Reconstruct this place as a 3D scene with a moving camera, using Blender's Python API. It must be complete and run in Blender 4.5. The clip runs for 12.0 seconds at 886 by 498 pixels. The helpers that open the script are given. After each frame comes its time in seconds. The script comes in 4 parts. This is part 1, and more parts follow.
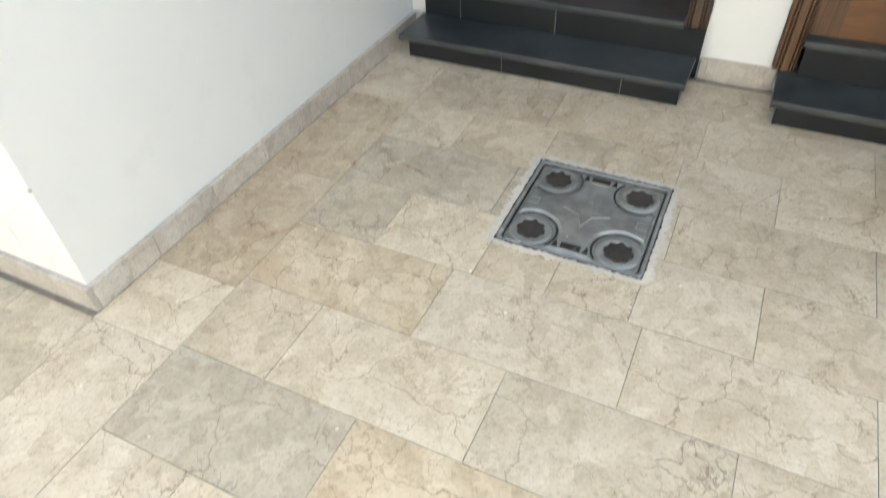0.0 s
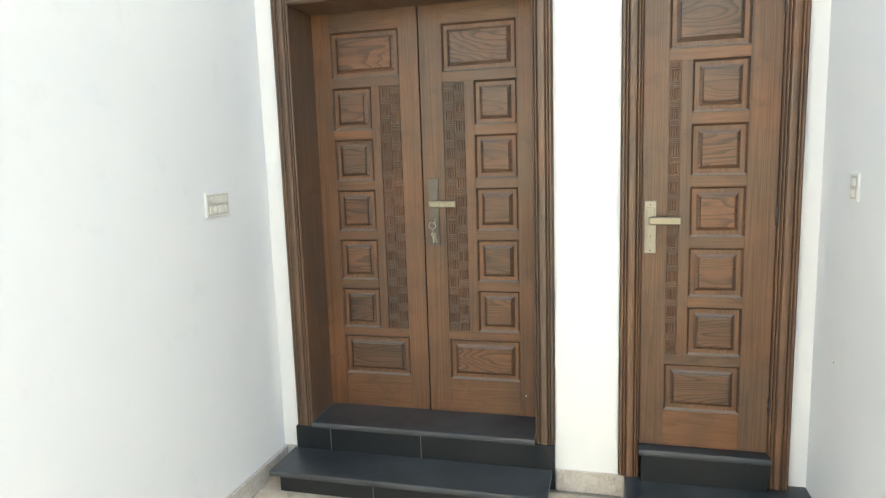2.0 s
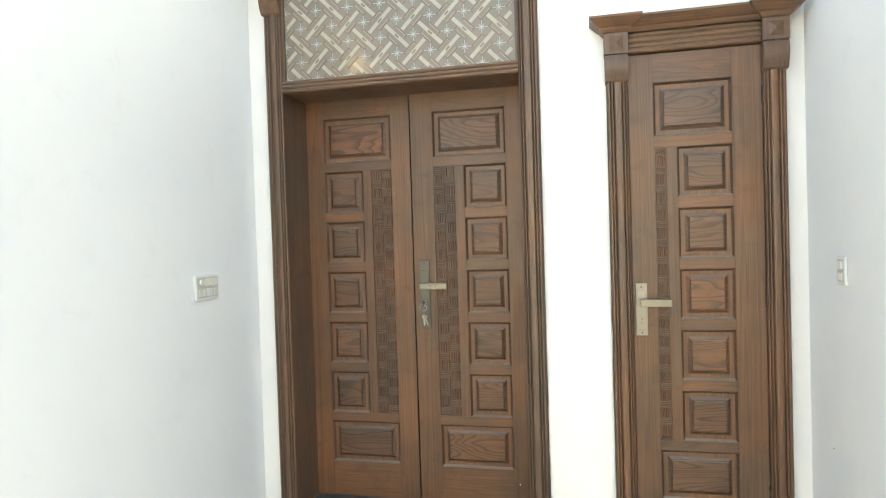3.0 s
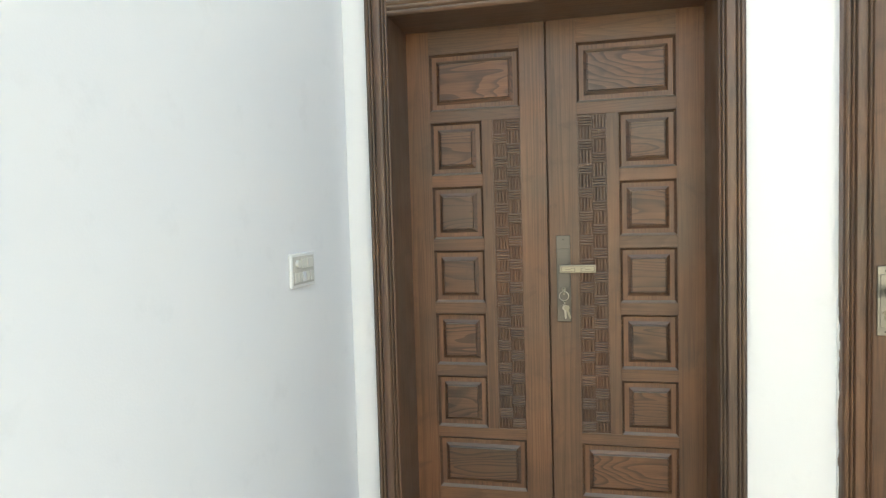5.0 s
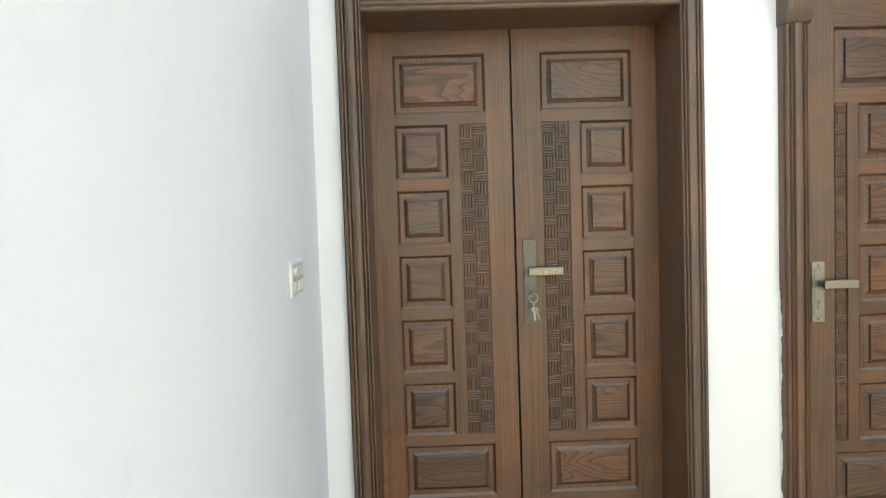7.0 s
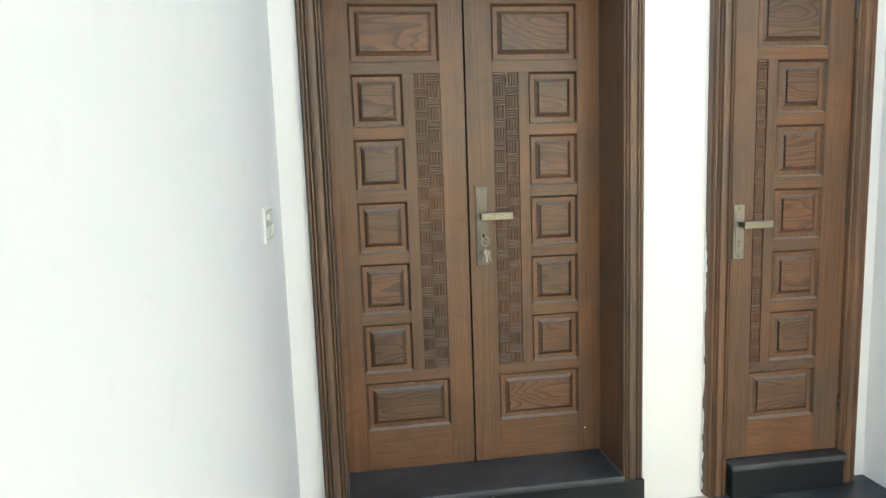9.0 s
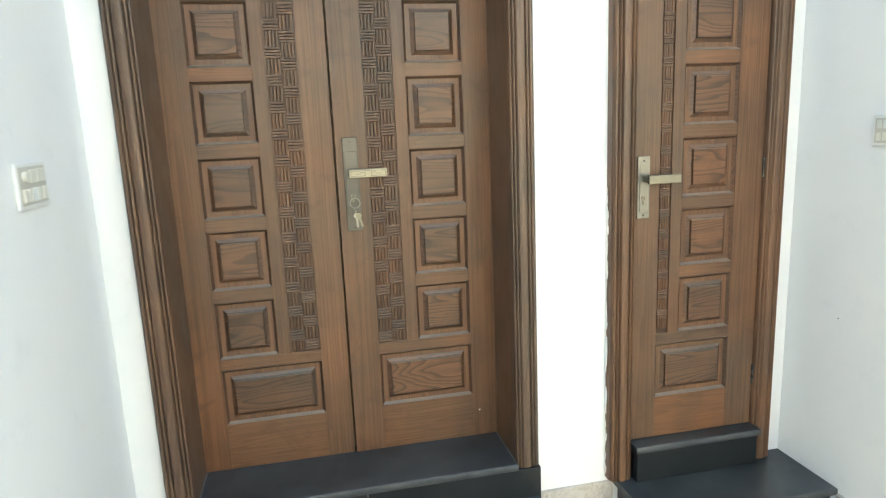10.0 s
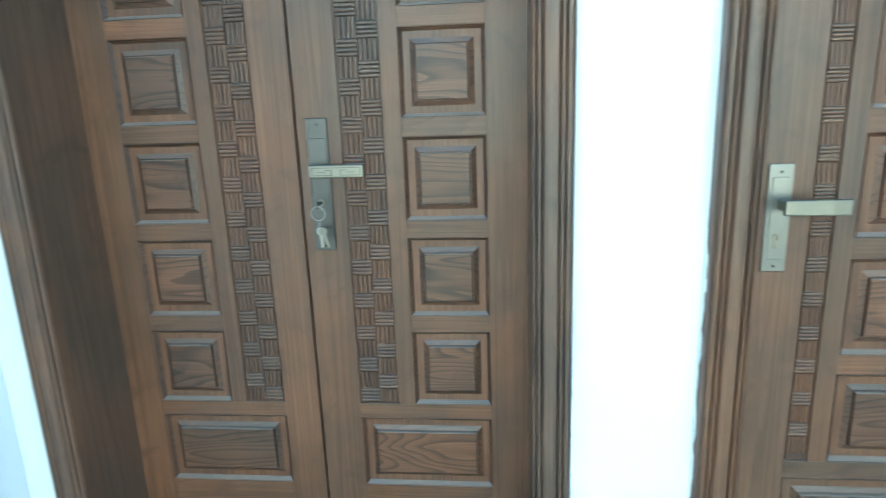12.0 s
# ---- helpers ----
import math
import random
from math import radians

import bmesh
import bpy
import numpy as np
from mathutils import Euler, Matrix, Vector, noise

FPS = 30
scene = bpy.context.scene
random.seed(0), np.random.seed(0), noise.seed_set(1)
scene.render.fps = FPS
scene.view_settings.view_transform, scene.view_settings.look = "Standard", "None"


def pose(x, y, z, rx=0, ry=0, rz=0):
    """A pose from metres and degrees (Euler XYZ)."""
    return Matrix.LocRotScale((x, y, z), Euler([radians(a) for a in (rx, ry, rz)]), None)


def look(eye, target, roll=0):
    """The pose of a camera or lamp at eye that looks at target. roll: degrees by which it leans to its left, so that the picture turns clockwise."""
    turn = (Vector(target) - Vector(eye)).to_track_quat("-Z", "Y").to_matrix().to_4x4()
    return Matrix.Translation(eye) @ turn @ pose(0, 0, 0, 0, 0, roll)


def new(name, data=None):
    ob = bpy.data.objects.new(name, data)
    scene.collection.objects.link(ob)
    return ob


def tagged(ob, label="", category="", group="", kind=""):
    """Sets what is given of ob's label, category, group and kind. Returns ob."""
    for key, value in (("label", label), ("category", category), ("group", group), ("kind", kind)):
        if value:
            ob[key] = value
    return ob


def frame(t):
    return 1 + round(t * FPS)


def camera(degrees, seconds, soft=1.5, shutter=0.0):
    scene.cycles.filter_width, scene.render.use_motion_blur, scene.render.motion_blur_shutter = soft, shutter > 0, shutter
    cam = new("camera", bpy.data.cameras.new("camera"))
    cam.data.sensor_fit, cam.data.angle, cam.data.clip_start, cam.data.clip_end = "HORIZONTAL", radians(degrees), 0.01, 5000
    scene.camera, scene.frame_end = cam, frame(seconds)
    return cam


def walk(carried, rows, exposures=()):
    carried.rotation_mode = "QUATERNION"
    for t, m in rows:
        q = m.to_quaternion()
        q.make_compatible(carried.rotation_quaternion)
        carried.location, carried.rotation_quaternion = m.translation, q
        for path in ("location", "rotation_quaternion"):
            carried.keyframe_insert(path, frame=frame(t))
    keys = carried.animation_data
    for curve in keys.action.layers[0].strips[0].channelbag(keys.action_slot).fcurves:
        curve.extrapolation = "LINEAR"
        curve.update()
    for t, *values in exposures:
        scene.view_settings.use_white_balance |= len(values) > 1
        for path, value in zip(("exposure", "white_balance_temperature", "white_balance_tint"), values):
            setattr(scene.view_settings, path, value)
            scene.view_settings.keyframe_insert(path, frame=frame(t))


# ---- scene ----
cam = camera(69.6, 12.0, soft=1.15, shutter=0.22)
PATH = [
    (0, (1.558, -2.807, 1.427), (0.88, -1.517, 0.058), -3.1),
    (0.5, (1.574, -2.826, 1.484), (0.842, -1.213, 0.555), -2.4),
    (1, (1.563, -2.849, 1.507), (0.907, -1.078, 0.849), -1.7),
    (1.5, (1.601, -2.87, 1.534), (1.049, -0.995, 1.11), -1.9),
    (2, (1.631, -2.875, 1.567), (1.132, -0.96, 1.283), -1.8),
    (2.5, (1.632, -2.893, 1.579), (1.175, -0.95, 1.455), -1.7),
    (2.7, (1.653, -2.887, 1.586), (1.192, -0.941, 1.517), -1.9),
    (4.3, (1.091, -2.634, 1.585), (0.637, -0.686, 1.574), -1.5),
    (4.5, (1.038, -2.554, 1.559), (0.578, -0.608, 1.504), -1.8),
    (5, (0.885, -2.321, 1.557), (0.44, -0.374, 1.452), -1.6),
    (5.5, (0.685, -2.219, 1.562), (0.304, -0.258, 1.463), -1.7),
    (6, (0.466, -2.167, 1.595), (0.383, -0.173, 1.473), -1.6),
    (6.5, (0.393, -2.194, 1.594), (0.4, -0.198, 1.477), -2.1),
    (7, (0.382, -2.326, 1.555), (0.431, -0.329, 1.463), -1.9),
    (7.2, (0.417, -2.396, 1.548), (0.447, -0.399, 1.438), -2.1),
    (8.8, (0.25, -2.448, 1.56), (0.481, -0.474, 1.334), -2.0),
    (9, (0.252, -2.433, 1.554), (0.525, -0.469, 1.296), -2.0),
    (9.5, (0.399, -2.313, 1.498), (0.816, -0.389, 1.145), -2.4),
    (10, (0.631, -2.122, 1.498), (1.03, -0.2, 1.114), -2.4),
    (10.5, (0.785, -1.82, 1.502), (1.209, 0.072, 1.012), -1.9),
    (11, (0.922, -1.613, 1.498), (1.385, 0.266, 0.992), -2.3),
    (11.5, (1.181, -1.443, 1.519), (1.481, 0.469, 1.017), -2.6),
    (12, (1.26, -1.37, 1.531), (1.058, 0.557, 1.037), -2.1),
]
EXPOSURES = [(0.0, 3.04, 7250, -5),
             (0.7, 3.2, 7150, -3),
             (1.5, 3.36, 7250, -6),
             (2.7, 3.4, 7250, -6),
             (4.3, 3.17, 7050, -7),
             (7.2, 3.19, 7050, -7),
             (8.8, 3.26, 7100, -8),
             (9.5, 3.40, 7150, -9),
             (10.3, 3.62, 6800, -12),
             (11.2, 3.62, 5900, -19),
             (12.0, 3.74, 4850, -26)]
walk(cam, [(t, look(eye, target, roll)) for t, eye, target, roll in PATH], exposures=EXPOSURES)

# ---------------------------------------------------------------- light
world = bpy.data.worlds.new("sky")
scene.world = world
world.use_nodes = True
wn, wl = world.node_tree.nodes, world.node_tree.links
sky = wn.new("ShaderNodeTexSky")
sky.sky_type, sky.sun_disc = "NISHITA", False
sky.sun_elevation, sky.sun_rotation = radians(38), radians(8)
sky.air_density, sky.dust_density = 0.7, 10.0
wl.new(sky.outputs["Color"], wn["Background"].inputs["Color"])
wn["Background"].inputs["Strength"].default_value = 0.15
sun_data = bpy.data.lights.new("sun", "SUN")
sun_data.energy, sun_data.angle, sun_data.color = 0.1, radians(80), (1.0, 0.97, 0.93)
sun = new("sun", sun_data)
sun.matrix_world = look((1.9, 5.0, 5.2), (0.9, -1.0, 0.0))


# ---------------------------------------------------------------- materials
def base(name, rough=0.5, metal=0.0, spec=0.5):
    m = bpy.data.materials.new(name)
    m.use_nodes = True
    b = m.node_tree.nodes["Principled BSDF"]
    b.inputs["Roughness"].default_value = rough
    b.inputs["Metallic"].default_value = metal
    b.inputs["Specular IOR Level"].default_value = spec
    return m, m.node_tree.nodes, m.node_tree.links, b


def coords(n, l, scale=(1, 1, 1), vary=True):
    """Object coordinates, shifted by the object's random number, then scaled."""
    tc = n.new("ShaderNodeTexCoord")
    mp = n.new("ShaderNodeMapping")
    mp.inputs["Scale"].default_value = scale
    if vary:
        oi = n.new("ShaderNodeObjectInfo")
        mul = n.new("ShaderNodeVectorMath")
        mul.operation = "MULTIPLY_ADD"
        cmb = n.new("ShaderNodeCombineXYZ")
        for k in range(3):
            l.new(oi.outputs["Random"], cmb.inputs[k])
        l.new(cmb.outputs[0], mul.inputs[0])
        mul.inputs[1].default_value = (31.7, 17.3, 23.9)
        l.new(tc.outputs["Object"], mul.inputs[2])
        l.new(mul.outputs[0], mp.inputs["Vector"])
    else:
        l.new(tc.outputs["Object"], mp.inputs["Vector"])
    return mp.outputs["Vector"]


def noise_tex(n, l, vec, scale, detail=3.0, rough=0.5, distort=0.0):
    t = n.new("ShaderNodeTexNoise")
    t.inputs["Scale"].default_value, t.inputs["Detail"].default_value = scale, detail
    t.inputs["Roughness"].default_value, t.inputs["Distortion"].default_value = rough, distort
    l.new(vec, t.inputs["Vector"])
    return t.outputs["Fac"]


def math_node(n, l, op, a, b=None):
    m = n.new("ShaderNodeMath")
    m.operation = op
    for k, v in enumerate((a, b)):
        if v is None:
            continue
        if isinstance(v, (int, float)):
            m.inputs[k].default_value = v
        else:
            l.new(v, m.inputs[k])
    return m.outputs[0]


def ramp(n, l, fac, stops):
    r = n.new("ShaderNodeValToRGB")
    els = r.color_ramp.elements
    while len(els) < len(stops):
        els.new(0.5)
    for e, (p, c) in zip(els, stops):
        e.position = p
        e.color = (*c, 1) if len(c) == 3 else c
    l.new(fac, r.inputs["Fac"])
    return r.outputs["Color"]


def mix(n, l, fac, a, b, mode="MIX"):
    m = n.new("ShaderNodeMix")
    m.data_type, m.blend_type = "RGBA", mode
    for sock, v in ((m.inputs[0], fac), (m.inputs[6], a), (m.inputs[7], b)):
        if isinstance(v, (int, float)):
            sock.default_value = v
        elif isinstance(v, tuple):
            sock.default_value = (*v, 1)
        else:
            l.new(v, sock)
    return m.outputs[2]


def bump(n, l, b, height, strength=0.2, distance=0.002):
    bn = n.new("ShaderNodeBump")
    bn.inputs["Strength"].default_value, bn.inputs["Distance"].default_value = strength, distance
    l.new(height, bn.inputs["Height"])
    l.new(bn.outputs["Normal"], b.inputs["Normal"])


def grey(v):
    return (v, v, v)


def wood(name, axis, light=(0.1400, 0.0785, 0.0438), dark=(0.0406, 0.0229, 0.0142), cross=12.0, along=0.22, rings_n=18.0, contrast=0.36, rough=0.37, pale_amount=0.30):
    """Stained, flat-sawn softwood: growth rings as contour lines of a stretched noise, fine fibres, smoky stain."""
    m, n, l, b = base(name, rough, 0, 0.43)
    stretch = [cross, cross, cross]
    stretch[axis] = along
    field = noise_tex(n, l, coords(n, l, tuple(stretch)), 1.0, 2.0, 0.30)
    saw = math_node(n, l, "FRACT", math_node(n, l, "MULTIPLY", field, rings_n))
    fine = [420.0, 420.0, 420.0]
    fine[axis] = 5.0
    fibre = noise_tex(n, l, coords(n, l, tuple(fine)), 1.0, 2.0, 0.6)
    mid = [60.0, 60.0, 60.0]
    mid[axis] = 1.2
    streak = noise_tex(n, l, coords(n, l, tuple(mid)), 1.0, 2.0, 0.55)
    blot = noise_tex(n, l, coords(n, l, (1, 1, 1)), 5.0, 3.0, 0.55)
    wide = noise_tex(n, l, coords(n, l, (1, 1, 1)), 1.7, 3.0, 0.5)
    smoke = noise_tex(n, l, coords(n, l, (1, 1, 1)), 9.0, 5.0, 0.62, 0.7)
    rings = ramp(n, l, saw, [(0.0, grey(0.0)), (0.55, grey(0.22)), (0.86, grey(1.0)), (0.97, grey(0.85)), (1.0, grey(0.0))])
    amount = mix(n, l, 1.0, rings, grey(contrast), "MULTIPLY")
    col = mix(n, l, amount, light, dark)
    col = mix(n, l, 1.0, col, ramp(n, l, fibre, [(0.32, grey(0.80)), (0.66, grey(1.12))]), "MULTIPLY")
    col = mix(n, l, 1.0, col, ramp(n, l, streak, [(0.30, grey(0.90)), (0.68, grey(1.07))]), "MULTIPLY")
    col = mix(n, l, 1.0, col, ramp(n, l, blot, [(0.30, (0.78, 0.81, 0.85)), (0.60, (1.05, 1.00, 0.96))]), "MULTIPLY")
    col = mix(n, l, 1.0, col, ramp(n, l, wide, [(0.34, (0.84, 0.91, 0.99)), (0.62, (1.14, 1.02, 0.93))]), "MULTIPLY")
    col = mix(n, l, ramp(n, l, smoke, [(0.55, grey(0.0)), (0.70, grey(0.50))]), col, tuple(1.5 * c for c in dark))
    oi = n.new("ShaderNodeObjectInfo")
    each = ramp(n, l, oi.outputs["Random"], [(0.0, (0.88, 0.90, 0.93)), (0.5, (1.0, 0.99, 0.97)), (1.0, (1.13, 1.04, 0.97))])
    col = mix(n, l, 1.0, col, each, "MULTIPLY")
    # Upward faces paled by their normal: ledge dust plus painted overhead light.
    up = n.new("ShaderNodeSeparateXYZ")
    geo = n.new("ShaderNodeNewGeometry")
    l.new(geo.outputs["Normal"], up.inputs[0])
    ledge = ramp(n, l, up.outputs["Z"], [(0.25, grey(0.0)), (0.75, grey(pale_amount))])
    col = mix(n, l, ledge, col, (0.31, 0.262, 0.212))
    l.new(col, b.inputs["Base Color"])
    l.new(ramp(n, l, blot, [(0.3, grey(rough - 0.06)), (0.7, grey(rough + 0.12))]), b.inputs["Roughness"])
    h = math_node(n, l, "ADD", math_node(n, l, "MULTIPLY", saw, -0.35), math_node(n, l, "MULTIPLY", fibre, 0.6))
    bump(n, l, b, h, 0.24, 0.0010)
    return m


WOOD_V = wood("wood_vertical_grain", 2)
WOOD_H = wood("wood_horizontal_grain", 0, along=0.7, contrast=0.28)
WOOD_P = wood("wood_panel_cathedral_grain", 0, (0.1390, 0.0775, 0.0440), (0.0315, 0.0192, 0.0130), 9.0, 1.5, 20.0, 0.72, pale_amount=0.5)
WOOD_M = wood("darker_moulding_wood", 0, (0.1000, 0.0550, 0.0315), (0.0280, 0.0172, 0.0116), 9.0, 1.5, 20.0, 0.60, pale_amount=0.55)
WOOD_DV = wood("dark_wood_vertical_grain", 2, (0.1300, 0.0825, 0.0525), (0.0410, 0.0275, 0.0195))
WOOD_DH = wood("dark_wood_horizontal_grain", 0, (0.1420, 0.0880, 0.0540), (0.0430, 0.0280, 0.0190))
WOOD_CARVE = wood("carved_wood", 2, (0.1180, 0.0660, 0.0385), (0.0430, 0.0250, 0.0155), rough=0.33)


def paint(name, colour, rough=0.6):
    m, n, l, b = base(name, rough, 0, 0.35)
    v = coords(n, l, (1, 1, 1), False)
    big = noise_tex(n, l, v, 1.3, 4.0, 0.55)
    roll = noise_tex(n, l, v, 190.0, 2.0, 0.6)
    dirt = noise_tex(n, l, v, 7.0, 6.0, 0.65)
    col = ramp(n, l, big, [(0.3, tuple(c * 0.965 for c in colour)), (0.7, colour)])
    col = mix(n, l, 1.0, col, ramp(n, l, dirt, [(0.28, grey(0.955)), (0.42, grey(1.0))]), "MULTIPLY")
    l.new(col, b.inputs["Base Color"])
    bump(n, l, b, math_node(n, l, "ADD", roll, math_node(n, l, "MULTIPLY", big, 4.0)), 0.10, 0.003)
    return m


WALL = paint("white_wall_paint", (0.758, 0.765, 0.762))
CEIL = paint("ceiling_paint", (0.82, 0.82, 0.81))
YARD = paint("weathered_render", (0.70, 0.68, 0.64), 0.85)


def marble(name, pale, mid, vein, rough=0.3, stain=0.50, cast=(1.0, 1.0, 1.0)):
    m, n, l, b = base(name, rough, 0, 0.4)
    v = coords(n, l, (1, 1, 1))
    cloud = noise_tex(n, l, v, 4.0, 7.0, 0.66, 0.8)
    col = ramp(n, l, cloud, [(0.33, tuple(0.93 * c for c in mid)), (0.46, mid), (0.60, pale)])
    grain = noise_tex(n, l, v, 30.0, 6.0, 0.72, 0.5)
    col = mix(n, l, 1.0, col, ramp(n, l, grain, [(0.30, (0.88, 0.84, 0.78)), (0.46, grey(1.0)), (0.66, grey(1.08))]), "MULTIPLY")
    mask = noise_tex(n, l, v, 3.0, 3.0, 0.6)
    shard = n.new("ShaderNodeTexVoronoi")
    shard.inputs["Scale"].default_value = 17.0
    bend = n.new("ShaderNodeTexNoise")
    bend.inputs["Scale"].default_value, bend.inputs["Detail"].default_value = 11.0, 5.0
    l.new(v, bend.inputs["Vector"])
    warped = n.new("ShaderNodeVectorMath")
    warped.operation = "MULTIPLY_ADD"
    l.new(bend.outputs["Color"], warped.inputs[0])
    warped.inputs[1].default_value = (0.12, 0.12, 0.12)
    l.new(v, warped.inputs[2])
    l.new(warped.outputs[0], shard.inputs["Vector"])
    col = mix(n, l, 1.0, col, ramp(n, l, shard.outputs["Color"], [(0.2, (0.92, 0.90, 0.87)), (0.8, (1.07, 1.07, 1.07))]), "MULTIPLY")
    fleck = noise_tex(n, l, v, 95.0, 4.0, 0.7)
    col = mix(n, l, 1.0, col, ramp(n, l, fleck, [(0.34, (0.84, 0.81, 0.77)), (0.46, grey(1.0)), (0.68, grey(1.07))]), "MULTIPLY")
    for scale, warp, width, lo, depth in ((1.9, 0.25, 0.0055, 0.44, 0.55),):
        w = noise_tex(n, l, v, scale, 9.0, 0.66, warp)
        line = math_node(n, l, "ABSOLUTE", math_node(n, l, "SUBTRACT", w, 0.5))
        thin = ramp(n, l, line, [(0.0, grey(1.0)), (width, grey(0.0))])
        where = ramp(n, l, mask, [(lo, grey(0.0)), (lo + 0.12, grey(depth))])
        col = mix(n, l, mix(n, l, 1.0, thin, where, "MULTIPLY"), col, vein)
    push = n.new("ShaderNodeTexNoise")
    push.inputs["Scale"].default_value, push.inputs["Detail"].default_value, push.inputs["Roughness"].default_value = 7.0, 5.0, 0.6
    l.new(v, push.inputs["Vector"])
    bent = n.new("ShaderNodeVectorMath")
    bent.operation = "MULTIPLY_ADD"
    l.new(push.outputs["Color"], bent.inputs[0])
    bent.inputs[1].default_value = (0.16, 0.16, 0.16)
    l.new(v, bent.inputs[2])
    for scale, width, lo, depth in ((3.6, 0.0085, 0.40, 0.85), (9.0, 0.014, 0.47, 0.70), (19.0, 0.026, 0.52, 0.55)):
        crack = n.new("ShaderNodeTexVoronoi")
        crack.feature = "DISTANCE_TO_EDGE"
        crack.inputs["Scale"].default_value = scale
        l.new(bent.outputs[0], crack.inputs["Vector"])
        spot = noise_tex(n, l, v, scale * 0.9, 3.0, 0.6)
        thin = ramp(n, l, crack.outputs["Distance"], [(0.0, grey(1.0)), (width, grey(0.0))])
        where = ramp(n, l, spot, [(lo, grey(0.0)), (lo + 0.14, grey(depth))])
        col = mix(n, l, mix(n, l, 1.0, thin, where, "MULTIPLY"), col, vein)
    tea = noise_tex(n, l, v, 3.4, 5.0, 0.65, 0.6)
    col = mix(n, l, ramp(n, l, tea, [(0.62 - 0.12 * stain, grey(0.0)), (0.72, grey(stain))]), col, (0.40, 0.29, 0.19))
    chips = n.new("ShaderNodeTexVoronoi")
    chips.inputs["Scale"].default_value = 9.0
    l.new(v, chips.inputs["Vector"])
    col = mix(n, l, ramp(n, l, chips.outputs["Distance"], [(0.035, grey(0.75)), (0.055, grey(0.0))]), col, (0.74, 0.71, 0.66))
    oi = n.new("ShaderNodeObjectInfo")
    tone = ramp(n, l, oi.outputs["Random"], [(0.0, (0.93, 0.93, 0.94)), (0.5, (1.0, 0.99, 0.97)), (1.0, (1.06, 1.05, 1.03))])
    col = mix(n, l, 1.0, col, tone, "MULTIPLY")
    col = mix(n, l, 1.0, col, cast, "MULTIPLY")
    l.new(col, b.inputs["Base Color"])
    l.new(ramp(n, l, cloud, [(0.3, grey(rough + 0.15)), (0.7, grey(rough - 0.02))]), b.inputs["Roughness"])
    bump(n, l, b, grain, 0.12, 0.001)
    return m


TILE = marble("beige_marble_tile", (0.505, 0.442, 0.352), (0.452, 0.388, 0.302), (0.1664, 0.0960, 0.0550), 0.40)
PALE_TILE = marble("pale_cream_marble_tile", (0.535, 0.475, 0.388), (0.488, 0.425, 0.340), (0.21, 0.13, 0.08), 0.38, 0.25, (1.04, 1.04, 1.03))
GREY_TILE = marble("grey_marble_tile", (0.488, 0.433, 0.350), (0.435, 0.379, 0.302), (0.17, 0.12, 0.09), 0.40, 0.25, (0.97, 0.98, 0.985))
RUSTY_TILE = marble("rust_veined_marble_tile", (0.50, 0.436, 0.345), (0.435, 0.368, 0.280), (0.17, 0.085, 0.038), 0.42, 0.55, (1.0, 0.985, 0.955))
SKIRT = marble("grey_marble_skirting", (0.54, 0.505, 0.46), (0.48, 0.448, 0.408), (0.36, 0.29, 0.23), 0.45, 0.10, (0.97, 0.975, 0.99))


def plain(name, colour, rough=0.5, metal=0.0, spread=0.1, scale=30.0, bumpy=0.1, spec=0.5, aniso=None):
    m, n, l, b = base(name, rough, metal, spec)
    v = coords(n, l, aniso or (1, 1, 1))
    a = noise_tex(n, l, v, scale, 4.0, 0.6)
    c = noise_tex(n, l, v, scale / 6.0, 3.0, 0.5)
    lo, hi = tuple(x * (1 - spread) for x in colour), tuple(min(1, x * (1 + spread)) for x in colour)
    col = mix(n, l, 0.5, ramp(n, l, a, [(0.3, lo), (0.7, hi)]), ramp(n, l, c, [(0.3, lo), (0.7, hi)]))
    l.new(col, b.inputs["Base Color"])
    l.new(ramp(n, l, c, [(0.3, grey(max(0.02, rough - 0.07))), (0.7, grey(min(1, rough + 0.1)))]), b.inputs["Roughness"])
    if bumpy:
        bump(n, l, b, a, bumpy, 0.001)
    return m


GROUT = plain("grey_grout", (0.29, 0.245, 0.20), 0.9, 0, 0.25, 60, 0.3)
PALE_GROUT = plain("pale_grout", (0.27, 0.265, 0.25), 0.9, 0, 0.25, 80, 0.5)


def granite(name, colour, rough, pale_amount):
    m, n, l, b = base(name, rough, 0, 0.5)
    v = coords(n, l, (1, 1, 1))
    speck = noise_tex(n, l, v, 420.0, 2.0, 0.6)
    film = noise_tex(n, l, v, 4.2, 5.0, 0.6, 0.3)
    col = ramp(n, l, speck, [(0.35, tuple(0.6 * c for c in colour)), (0.62, colour), (0.78, tuple(3.0 * c for c in colour))])
    # Patchy pale dust film over the stone.
    col = mix(n, l, ramp(n, l, film, [(0.32, grey(0.05 * pale_amount)), (0.72, grey(pale_amount))]), col, (0.20, 0.212, 0.215))
    l.new(col, b.inputs["Base Color"])
    haze = noise_tex(n, l, v, 1.1, 2.0, 0.4)
    l.new(ramp(n, l, haze, [(0.2, grey(rough)), (0.9, grey(rough + 0.16))]), b.inputs["Roughness"])
    return m


